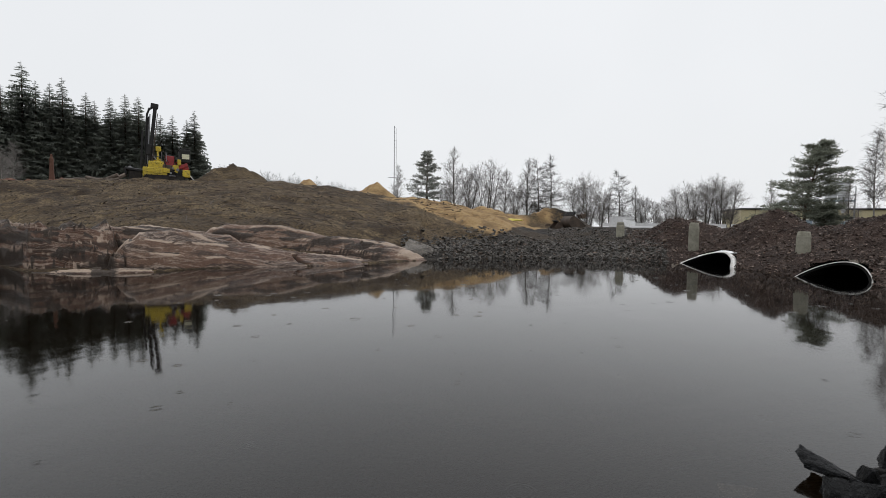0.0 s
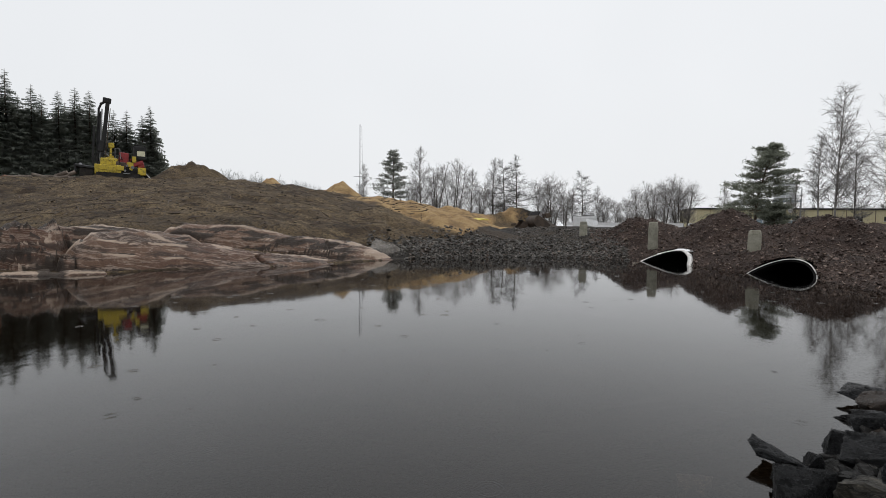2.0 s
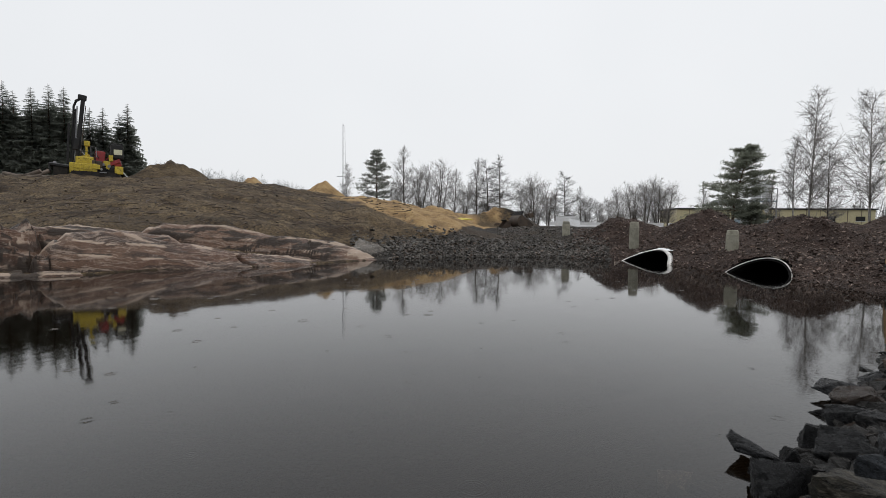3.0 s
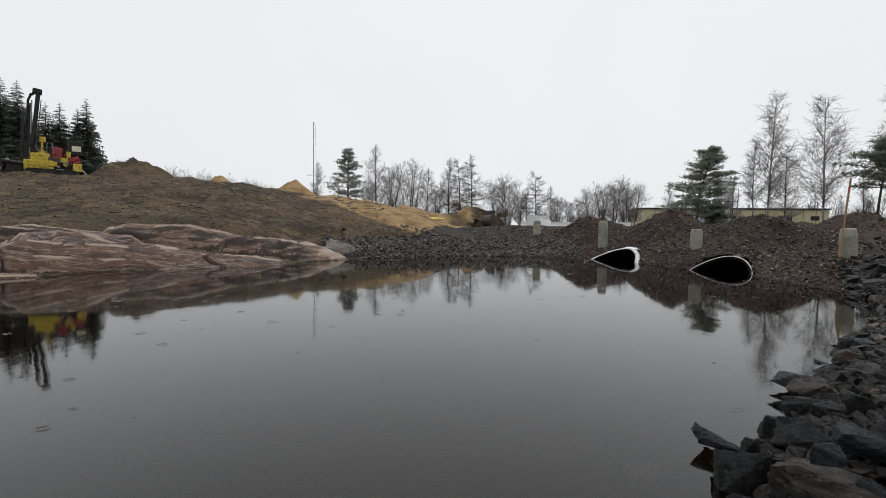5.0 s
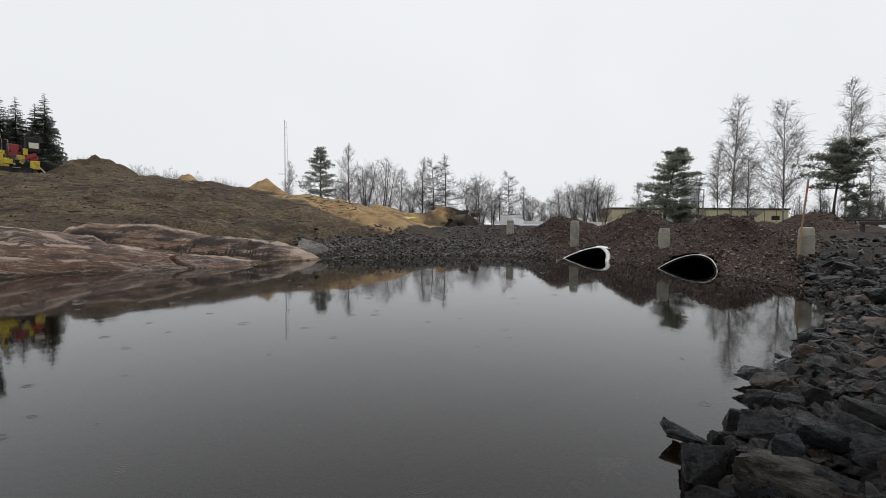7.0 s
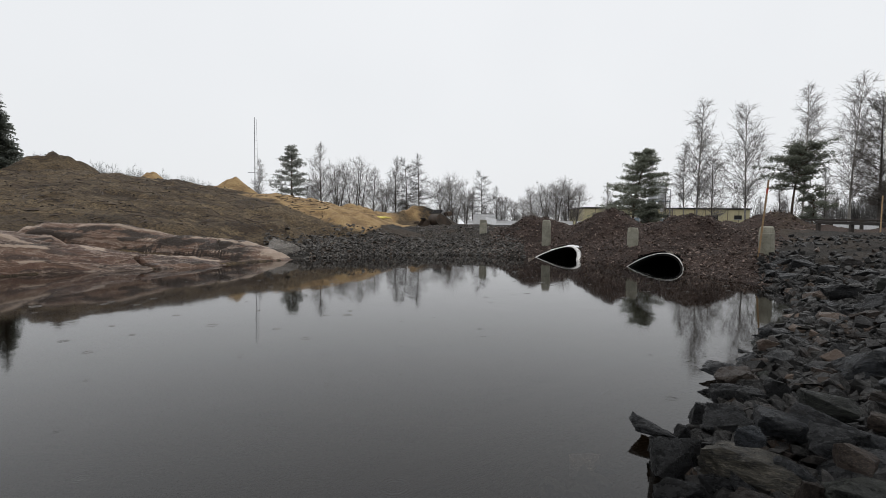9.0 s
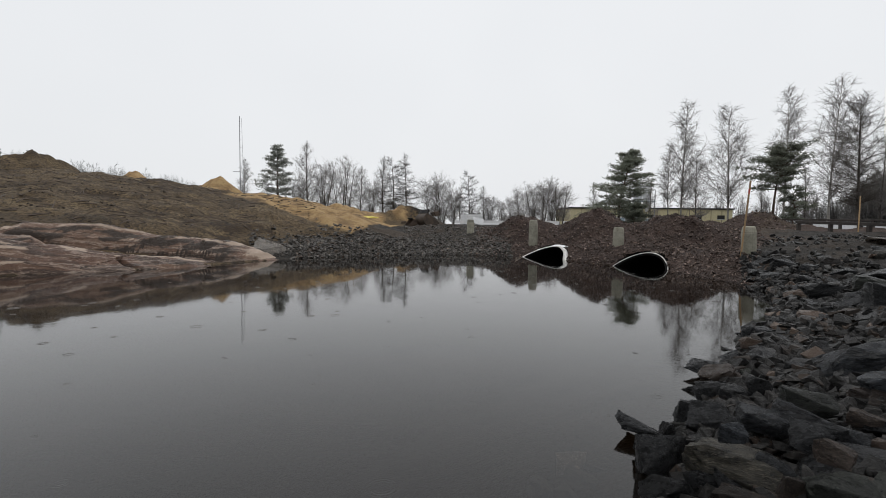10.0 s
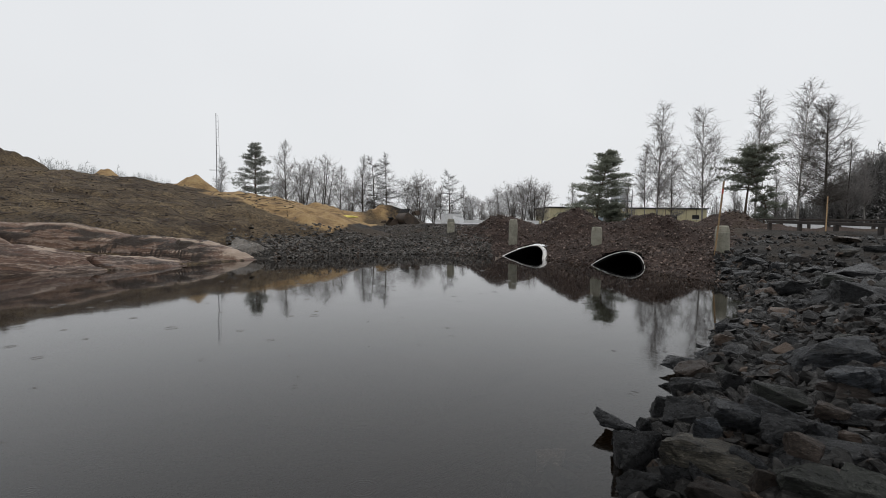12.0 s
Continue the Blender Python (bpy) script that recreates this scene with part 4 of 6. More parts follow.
for v, x, y, z, size in ((1, 0.92, 2.81, -0.09, 0.2), (5, 1.04, 2.77, -0.12, 0.16), (4, 1.54, 3.3, -0.25, 0.3), (8, 1.2, 2.92, -0.12, 0.22), (2, 0.85, 2.75, -0.3, 0.3), (6, 1.35, 3.5, -0.32, 0.3), (9, 0.4, 2.6, -0.4, 0.35)):
    ob = stone(v, x, y, z, size, 40 * v, (5, 5), MAT_PALE, None, True, (1, 0.8, 0.5))
    ob.name = "sunken_stone"
    tagged(ob, "pale stone lying under the shallow water", "stone", "stones under water")
for v, x, y, size, mat, label in ((4, -5.1, 21.6, 1.5, MAT_PALE, "large pale grey boulder half buried in the rubble"), (7, 0.74, 25.9, 0.75, MAT_PALE, "pale grey boulder among dark rubble"),
                                  (8, 14.6, 13.2, 0.7, MAT_TAN, "flat grey boulder on the stony bank")):
    ob = stone(v, x, y, ground_z(x, y) + size * 0.05, size, 25 * v, (6, -9), mat, None, True, (1, 1, 0.55))
    ob.name = "boulder"
    tagged(ob, label, "boulder")


# ---- concrete pillars beside the embankment ----
def pillar(height, seed):
    base = thing("concrete_pillar", "weathered grey round concrete pillar standing in gravel", "pillar", group="pillars along the embankment")
    r = 0.215
    body = lathe([(0, -0.5), (r, -0.5), (r, height * 0.76), (r - 0.012, height * 0.785)], 20)
    part("shaft", body, MAT_CONCRETE, base)
    part("cap", lathe([(r - 0.012, height * 0.785), (r - 0.005, height * 0.80), (r - 0.03, height - 0.03), (r - 0.055, height), (0, height - 0.004)], 20), MAT_CONCRETE, base, "paler tapered concrete top")
    return base


for az, d, top, lean in ((9.25, 29.0, 1.76, 0.5), (16.46, 24.5, 1.72, 1.0), (25.7, 21.0, 1.41, -1.0), (38.0, 18.3, 1.50, 2.0)):
    p = polar(az, d)
    g = ground_z(p.x, p.y)
    base = pillar(max(top - g, 0.55), az)
    base.matrix_world = pose(p.x, p.y, g, lean, lean * 0.6, az * 7)


# ---- culverts: pipes cut to the slope of the bank ----
def culvert(c, rim_width, swell):
    """swell: how much wider (or narrower) the pale edge is on the steep side than on the shallow one."""
    radius, axis, cx, cy, turn, cut = c
    base = thing("culvert_pipe", "black half-flooded culvert pipe with a ragged white cut edge", "pipe", pose(cx, cy, 0, 0, 0, math.degrees(turn)), "culverts in the embankment")
    n = 72

    def ring(r, shift, jag=0.0, edge=0.0):
        pts, full = [], r
        for k in range(n):
            t = 2 * math.pi * k / n
            r = full - edge * (1 + swell * max(0.0, -math.cos(t)) ** 1.5) * (1 + 0.3 * noise.noise(Vector((math.cos(t) * 3, math.sin(t) * 6, 3 + radius))))
            z = axis + r * math.sin(t)
            out = jag * (noise.noise(Vector((math.cos(t) * 4, math.sin(t) * 4, radius))) + 0.5 * noise.noise(Vector((math.cos(t) * 11, math.sin(t) * 11, radius))))
            pts.append((max(cut * z, -1.5) + shift + out, r * math.cos(t), z))
        return pts

    def skin(rings, flip=False):
        bm = bmesh.new()
        rows = [[bm.verts.new(p) for p in r] for r in rings]
        for a, b in zip(rows, rows[1:]):
            for k in range(n):
                f = (a[k], b[k], b[(k + 1) % n], a[(k + 1) % n])
                bm.faces.new(f[::-1] if flip else f)
        return bm
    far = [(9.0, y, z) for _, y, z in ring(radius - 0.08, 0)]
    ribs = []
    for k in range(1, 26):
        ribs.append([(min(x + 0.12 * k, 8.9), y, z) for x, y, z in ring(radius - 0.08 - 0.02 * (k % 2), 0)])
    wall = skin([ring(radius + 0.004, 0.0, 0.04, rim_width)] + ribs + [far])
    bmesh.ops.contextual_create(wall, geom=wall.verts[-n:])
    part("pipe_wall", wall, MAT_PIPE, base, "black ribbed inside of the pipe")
    rim = skin([ring(radius, 0.10, 0.0, rim_width), ring(radius, -0.02, 0.05, rim_width), ring(radius - 0.01, -0.04, 0.07), ring(radius + 0.0, 0.0, 0.05), ring(radius - 0.02, 0.12)])
    bmesh.ops.delete(rim, geom=[v for v in rim.verts if v.co.z < -0.16], context="VERTS")
    part("cut_edge", rim, MAT_RIM, base, "ragged white cut edge", True)
    return base


for c, rim_width, swell in zip(CULVERTS, (0.05, 0.03), (2.6, -0.95)):
    culvert(c, rim_width, swell)


# ---- trees ----
MAT_BARK = worn("grey_brown_bark", (0.065, 0.057, 0.050), (0.115, 0.102, 0.09), 3, 25, 0.9)
MAT_TWIG = worn("bare_twigs", (0.185, 0.17, 0.16), (0.26, 0.242, 0.23), 1.5, 20, 0.9)
MAT_BIRCH = worn("birch_bark", (0.42, 0.40, 0.37), (0.30, 0.28, 0.25), 1.5, 9, 0.8, fine_mix=0.5, grime=(0.05, 0.045, 0.04))
MAT_PINE_BARK = worn("pine_bark", (0.07, 0.052, 0.04), (0.13, 0.085, 0.055), 2, 20, 0.9)


def needles(name, a, b):
    """Needle sprays that let some light through."""
    m = Nodes(name)
    at = m.n("ShaderNodeTexCoord").outputs["Object"]
    one = m.n("ShaderNodeObjectInfo").outputs["Random"]
    col = m.mix(m.ramp(m.noise(at, 0.9, 5, 0.7), 0.42, 0.58), a, b)
    col = m.mix(m.math("MULTIPLY", one, 0.5), col, [v * 0.75 for v in a])
    front, behind = m.n("ShaderNodeBsdfDiffuse", {"Color": col}), m.n("ShaderNodeBsdfTranslucent", {"Color": col})
    mixed = m.n("ShaderNodeMixShader", {0: 0.62, 1: front.outputs[0], 2: behind.outputs[0]})
    m.tree.links.new(mixed.outputs[0], m.out.inputs[0])
    return m.mat


# needles set paler than living foliage: mist put into their colour
MAT_SPRUCE = needles("spruce_sprays", (0.255, 0.272, 0.240), (0.31, 0.33, 0.29))
MAT_PINE = needles("pine_sprays", (0.20, 0.215, 0.17), (0.27, 0.285, 0.23))
# copy of the pine needles with the grey of distance haze in its colour
MAT_HAZED_PINE = needles("hazed_pine_sprays", (0.30, 0.31, 0.28), (0.38, 0.39, 0.35))
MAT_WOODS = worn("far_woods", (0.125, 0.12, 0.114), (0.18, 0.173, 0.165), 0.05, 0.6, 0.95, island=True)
# these woods' pallor is distance haze put into the base colour
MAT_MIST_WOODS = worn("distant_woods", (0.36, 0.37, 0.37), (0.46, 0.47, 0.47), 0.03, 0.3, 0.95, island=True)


def prisms(segs, sides):
    """Tapered bars from rows of start, end and two radii, as points and triangles."""
    segs = np.asarray(segs, float)
    a, b, ra, rb = segs[:, :3], segs[:, 3:6], segs[:, 6], segs[:, 7]
    w = b - a
    w /= np.linalg.norm(w, axis=1)[:, None] + 1e-9
    up = np.where(np.abs(w[:, 2:3]) > 0.9, (1.0, 0, 0), (0, 0, 1.0))
    u = np.cross(w, up)
    u /= np.linalg.norm(u, axis=1)[:, None]
    v = np.cross(w, u)
    t = np.arange(sides) * 2 * np.pi / sides
    ring = u[:, None] * np.cos(t)[None, :, None] + v[:, None] * np.sin(t)[None, :, None]
    pts = np.stack([a[:, None] + ring * ra[:, None, None], b[:, None] + ring * rb[:, None, None]], 1).reshape(-1, 3)
    k = np.arange(sides)
    quad = np.stack([k, (k + 1) % sides, (k + 1) % sides + sides, k + sides], -1)
    faces = (quad[None] + (np.arange(len(segs)) * 2 * sides)[:, None, None]).reshape(-1, 4)
    return pts, faces


def bare_tree(seed, height, spread, lift=0.9, limbs=30, first=0.25, stems=1, droop=0.15, base=0.014, fine=1.0, rounded=False, sway=0.035):
    """Trunk and crown of a leafless tree: stems, limbs, boughs and twigs."""
    rng = random.Random(seed)
    trunk, crown = [], []

    def run(p, way, length, r0, r1, steps, wob, bend, out):
        pts, p, way = [], Vector(p), Vector(way).normalized()
        for k in range(steps):
            q = p + way * (length / steps)
            a, b = r0 + (r1 - r0) * k / steps, r0 + (r1 - r0) * (k + 1) / steps
            out.append((*p, *q, a, b))
            pts.append((p.copy(), way.copy(), (k + 0.5) / steps))
            p = q
            way = (way + Vector((rng.gauss(0, wob), rng.gauss(0, wob), rng.gauss(0, wob) + bend))).normalized()
        pts.append((p.copy(), way.copy(), 1.0))
        return pts

    for s in range(stems):
        turn = rng.uniform(0, 6.28)
        lean = 0.0 if stems == 1 else rng.uniform(0.08, 0.26)
        h = height * (1.0 if s == 0 else rng.uniform(0.75, 0.97))
        start = Vector((0.15 * math.cos(turn), 0.15 * math.sin(turn), -0.6)) * (0 if stems == 1 else 1) + Vector((0, 0, -0.5))
        line = run(start, (lean * math.cos(turn), lean * math.sin(turn), 1), h + 0.5, base * h, base * h * 0.1, 12, sway, 0.02, trunk)
        n = max(8, limbs // stems)
        for k in range(n):
            t = first + (0.97 - first) * ((k + rng.random()) / n) ** 1.25
            i = min(int(t * 12), 11)
            p = line[i][0].lerp(line[i + 1][0], t * 12 - i)
            rel = (t - first) / (1 - first)
            size = (math.sin(math.pi * min(0.15 + rel * 0.85, 1)) ** 0.7 if rounded else (1 - rel) ** 0.75 * min(1, 0.55 + 2 * rel)) * spread * rng.uniform(0.65, 1.1) + 0.03 * height
            turn = rng.uniform(0, 6.28)
            up = lift * rng.uniform(0.7, 1.3) + 0.5 * rel
            limb = run(p, (math.cos(turn), math.sin(turn), up), size, base * h * 0.30 * (1 - 0.7 * rel), 0.008, 5, 0.13, 0.05, trunk if size > spread * 0.75 and rel < 0.5 else crown)
            for _ in range(int(8.6 * fine * (1 - 0.45 * rel))):
                j = rng.randrange(1, 6)
                q, w, f = limb[j]
                side = Vector((rng.gauss(0, 1), rng.gauss(0, 1), rng.gauss(0.25, 0.6)))
                bough = run(q, w * 0.9 + side * 0.75, size * rng.uniform(0.32, 0.62) * (1.2 - 0.5 * f) + 0.2, 0.012, 0.006, 3, 0.16, 0.0, crown)
                for _ in range(int(4.3 * fine)):
                    q2, w2, f2 = bough[rng.randrange(0, 4)]
                    side = Vector((rng.gauss(0, 1), rng.gauss(0, 1), rng.gauss(0.1, 0.7)))
                    run(q2, w2 + side * 0.8, size * rng.uniform(0.16, 0.34) + 0.22, 0.009, 0.004, 1 if fine < 1.05 else 2, 0.15, -droop, crown)
    return trunk, crown


def tree_parts(label, name, trunk, crown, bark, leaf, group="", sides=6):
    base = thing(name, label, "tree", group=group)
    part("trunk", mesh_of("trunk", *prisms(trunk, sides), True), bark, base)
    part("crown", mesh_of("crown", *prisms(crown, 3)), leaf, base, "mesh of fine bare twigs")
    return base


def spruce(seed, height):
    """A dense spruce: whorls of drooping boughs set with ragged sprays."""
    rng = random.Random(seed)
    base = thing("spruce_tree", "tall dark green spruce at the forest edge", "tree", group="spruces at the forest edge")
    part("trunk", mesh_of("trunk", *prisms([(0, 0, -0.8, 0, 0, height * 0.6, height * 0.014, height * 0.007), (0, 0, height * 0.6, 0, 0, height, height * 0.007, 0.012)], 6), True), MAT_PINE_BARK, base)
    tri = []
    rows = int(height * 3.6)
    for k in range(rows):
        t = 0.03 + 0.965 * (k / rows) ** 0.95
        reach = height * 0.215 * (1 - t) ** 0.78 * (0.8 + 0.2 * min(1, t * 6)) + 0.10
        for _ in range(15 if t < 0.8 else 8):
            turn, size = rng.uniform(0, 6.28), reach * rng.uniform(0.6, 1.15)
            z = t * height + rng.uniform(-0.4, 0.4) * (1 - 0.6 * t)
            c, s = math.cos(turn), math.sin(turn)
            rise = 0.5 * (t - 0.5)
            spine = [Vector((c * size * f, s * size * f, z + size * (rise * f - 0.38 * f * f + 0.2 * f ** 3))) for f in (0.1, 0.3, 0.5, 0.7, 0.86, 1.0)]
            for i in range(5):
                a, b = spine[i], spine[i + 1]
                wide = size * (0.26, 0.30, 0.27, 0.2, 0.11)[i]
                for sgn in (-1, 1):
                    out = Vector((-s * sgn + 0.5 * c, c * sgn + 0.5 * s, 0))
                    tip = a.lerp(b, rng.uniform(0.4, 1.1)) + out * wide * rng.uniform(0.7, 1.3) - Vector((0, 0, size * rng.uniform(0.03, 0.14)))
                    tri.append((*a, *b, *tip))
                hang = a.lerp(b, rng.uniform(0.3, 0.9)) + Vector((rng.uniform(-0.1, 0.1), rng.uniform(-0.1, 0.1), -size * rng.uniform(0.10, 0.26)))
                tri.append((*a, *b, *hang))
    pts = np.array(tri).reshape(-1, 3)
    part("crown", mesh_of("crown", pts, np.arange(len(pts)).reshape(-1, 3)), MAT_SPRUCE, base, "dense drooping needle boughs")
    return base


def tufts(centres, rng, size, count):
    """Needle tufts: bursts of slim blades round each point."""
    tri = []
    for c, scale in centres:
        c = Vector(c)
        for _ in range(count):
            w = Vector((rng.gauss(0, 1), rng.gauss(0, 1), rng.gauss(0.25, 0.6))).normalized()
            side = w.cross(Vector((rng.gauss(0, 1), rng.gauss(0, 1), rng.gauss(0, 1)))).normalized() * size * scale * 0.11
            root = c + Vector((rng.gauss(0, 1), rng.gauss(0, 1), rng.gauss(0, 0.6))) * size * scale * 0.35
            tri.append((*(root - side), *(root + side), *(root + w * size * scale)))
    pts = np.array(tri).reshape(-1, 3)
    return mesh_of("crown", pts, np.arange(len(pts)).reshape(-1, 3))


def pine(seed, height, spread, first, label, lean=(0, 0), flat=0.5, boughs=26, conic=False, group="", leaf=None, thick=14):
    """A pine: a bare lower stem, layered limbs and flat plates of needle tufts with gaps between them."""
    rng = random.Random(seed)
    base = thing("pine_tree", label, "tree", group=group)
    trunk, ends = [], []
    p = Vector((0, 0, -0.6))
    stem = []
    for k in range(10):
        t = k / 10
        q = Vector((lean[0] * ((t + 0.1) ** 2) + rng.gauss(0, 0.05), lean[1] * ((t + 0.1) ** 2) + rng.gauss(0, 0.05), height * 0.96 * (t + 0.1)))
        trunk.append((*p, *q, height * 0.019 * (1 - t * 0.85), height * 0.019 * (1 - (t + 0.1) * 0.85)))
        stem.append((p, q))
        p = q
    for k in range(boughs):
        t = first + (0.98 - first) * ((k + rng.random() * 0.8) / boughs) ** 0.85
        i = min(int(t * 10), 9)
        a = stem[i][0].lerp(stem[i][1], t * 10 - i)
        rel = (t - first) / (1 - first)
        shape = (1 - rel) ** 0.8 if conic else math.sin(math.pi * (0.22 + 0.73 * rel)) ** 0.8
        size = spread * shape * rng.uniform(0.6, 1.15) + 0.25
        turn = k * 2.4 + rng.uniform(-0.5, 0.5)
        way = Vector((math.cos(turn), math.sin(turn), rng.uniform(-0.12, 0.2) + 0.4 * rel))
        q = a
        for step in range(4):
            nxt = q + way * size / 4 + Vector((rng.gauss(0, 0.06), rng.gauss(0, 0.06), rng.gauss(0.02, 0.05))) * size
            trunk.append((*q, *nxt, 0.045 * (1 - step / 5), 0.045 * (1 - (step + 1) / 5)))
            if step > 0:
                for _ in range(4 + int(2.6 * size)):
                    o = Vector((rng.gauss(0, 0.18), rng.gauss(0, 0.18), rng.gauss(0.02, 0.025))) * size
                    ends.append((nxt + o, rng.uniform(0.6, 1.15)))
            q = nxt
    part("trunk", mesh_of("trunk", *prisms(trunk, 6), True), MAT_PINE_BARK, base)
    part("crown", tufts(ends, rng, flat, thick), leaf or MAT_PINE, base, "layered dark green needle plates")
    return base


def plant(ob, az, r, turn=0.0, scale=1.0):
    p = polar(az, r)
    ob.matrix_world = pose(p.x, p.y, ground_z(p.x, p.y), 0, 0, turn) @ Matrix.Scale(scale, 4)


# spruces behind the hill
KINDS = [spruce(300 + k, 16.0) for k in range(5)]
SPRUCES = [(-52.3, 17.7), (-50.9, 20.9), (-50.0, 18.8), (-49.0, 18.8), (-48.1, 19.7), (-47.3, 16.8), (-46.4, 18.3), (-45.7, 17.3), (-44.5, 18.0), (-43.3, 18.7),
           (-42.2, 18.6), (-40.3, 16.4), (-39.3, 16.6), (-38.0, 16.1), (-37.3, 17.5)]
rng = random.Random(8)
spots = [(az, 80.0, top) for az, top in SPRUCES]
for k in range(60):
    az = rng.uniform(-57, -41.5)
    spots.append((az, rng.uniform(83, 112), rng.uniform(14.0, 17.0)))
spots += [(-53.2, 78, 17), (-54.3, 80, 18.5), (-55.4, 79, 17.2), (-39.0, 92, 14), (-37.9, 94, 13.0)]
for k, (az, r, top) in enumerate(spots):
    p = polar(az, r)
    g = ground_z(p.x, p.y)
    scale = (1.5 + (top - 1.5) * r / 80.0 - g) / 16.0
    ob = KINDS[k] if k < 5 else copy_thing(KINDS[k % 5], Matrix())
    ob.matrix_world = pose(p.x, p.y, g, 0, 0, 47 * k) @ Matrix.Diagonal((scale * rng.uniform(1.0, 1.2), scale * rng.uniform(1.0, 1.2), scale, 1))

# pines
plant(pine(21, 14.3, 4.2, 0.1, "grey-green conical pine beyond the sand slope", conic=True, boughs=60, flat=0.5, leaf=MAT_HAZED_PINE, thick=7), -12.5, 100, 0, 1.03)
plant(pine(22, 9.1, 3.4, 0.14, "dark green pine with layered boughs behind the gravel heaps", (1.5, -0.9), conic=True, boughs=70, flat=0.36, thick=10), 25.6, 60, 20)
plant(pine(23, 8.2, 2.1, 0.46, "umbrella-shaped dark pine with a bare lower trunk", (0.9, -0.7), boughs=42, flat=0.36, thick=9), 39.8, 58, 20)
plant(pine(24, 3.7, 1.2, 0.1, "small dark pine beside a taller one", boughs=16, flat=0.34, thick=9), 41.5, 56, 0)
plant(pine(25, 2.5, 1.1, 0.05, "small bushy pine beside a taller one", boughs=18, flat=0.42), 27.2, 58, 0)

# bare trees beyond the site, and birches on the right
BARE = [bare_tree(401, 15, 4.0, 1.0, 48, 0.15, 1, fine=1.5, sway=0.012), bare_tree(402, 13, 3.2, 1.2, 64, 0.2, 4, fine=1.5, rounded=True, sway=0.02),
        bare_tree(403, 13.5, 3.6, -0.2, 66, 0.16, 1, -0.1, 0.014, 1.5, sway=0.012), bare_tree(404, 11, 3.6, 0.9, 64, 0.15, 3, fine=1.5, rounded=True, sway=0.02)]
BARE_KINDS = [tree_parts("leafless grey tree beyond the gravel yard", "bare_tree", t, c, MAT_BARK, leaf, "bare trees beyond the yard") for (t, c), leaf in zip(BARE, (MAT_TWIG, MAT_TWIG, MAT_BARK, MAT_TWIG))]
BARE_H = (15, 13, 13.5, 11)
used = set()
for az, top, kind in ((-9.3, 17.0, 0), (-7.5, 14.2, 1), (-5.5, 15.0, 1), (-3.5, 12.5, 0), (-2.3, 10.0, 3), (-0.9, 14.7, 0), (0.4, 14.6, 2), (1.8, 15.2, 2), (4.6, 10.6, 3), (5.8, 11.6, 3),
                      (9.1, 12.2, 2), (8.0, 9.0, 0), (10.8, 9.1, 0), (12.8, 6.6, 3), (15.0, 9.0, 3), (16.3, 10.0, 1), (17.5, 10.8, 3), (18.8, 10.4, 1), (19.6, 9.8, 3), (23.0, 9.0, 0), (7.2, 8.6, 3), (11.6, 7.5, 3), (-10.3, 10.0, 3), (14.0, 7.0, 3)):
    r = 100 if az < 14.5 else 88
    p = polar(az, r)
    g = ground_z(p.x, p.y)
    ob = copy_thing(BARE_KINDS[kind], Matrix()) if kind in used else BARE_KINDS[kind]
    used.add(kind)
    ob.matrix_world = pose(p.x, p.y, g, 0, 0, az * 37) @ Matrix.Scale((1.5 + (top - 1.5) * r / 100.0 - g) / BARE_H[kind], 4)

BIRCH = [bare_tree(501, 13.5, 3.2, 1.1, 54, 0.2, 1, 0.35, 0.009, 1.3, sway=0.012), bare_tree(502, 13, 3.9, 0.8, 54, 0.2, 1, 0.35, 0.0095, 1.3, sway=0.012),
         bare_tree(503, 14, 2.6, 1.1, 50, 0.3, 1, 0.45, 0.009, 1.3, sway=0.012)]
BIRCH_KINDS = [tree_parts("slender leafless birch with pale bark by the road", "birch_tree", t, c, MAT_BIRCH, MAT_TWIG, "birches by the road") for t, c in BIRCH]
used = set()
for az, top, kind, h in ((31.8, 14.7, 0, 13.5), (36.1, 13.9, 1, 13), (40.7, 15.1, 2, 14), (44.1, 15.4, 0, 13.5), (30.6, 10.4, 2, 14), (48.9, 8.4, 2, 14)):
    p = polar(az, 60)
    g = ground_z(p.x, p.y)
    ob = copy_thing(BIRCH_KINDS[kind], Matrix()) if kind in used else BIRCH_KINDS[kind]
    used.add(kind)
    ob.matrix_world = pose(p.x, p.y, g, 0, 0, az * 61) @ Matrix.Scale((top - g) / h, 4)
t, c = bare_tree(611, 10.3, 1.75, 0.35, 90, 0.2, 1, 0.0, 0.0145, 1.2, rounded=True, sway=0.008)
plant(tree_parts("broad dark leafless oak with spreading branches", "oak_tree", t, c, MAT_BARK, MAT_BARK), 46.1, 52, 40)
t, c = bare_tree(602, 8.1, 2.0, 0.35, 46, 0.16, 1, 0.05, 0.011, 1.1, sway=0.012)
plant(tree_parts("small dark leafless tree between birches", "bare_tree", t, c, MAT_BARK, MAT_TWIG), 33.2, 58, 10)
for az, r, s in ((38.9, 70, 0.42), (42.3, 66, 0.5), (37.4, 72, 0.3), (47.6, 62, 0.62), (28.9, 74, 0.45)):
    plant(copy_thing(BARE_KINDS[0], Matrix()), az, r, az * 11, s * 0.9)


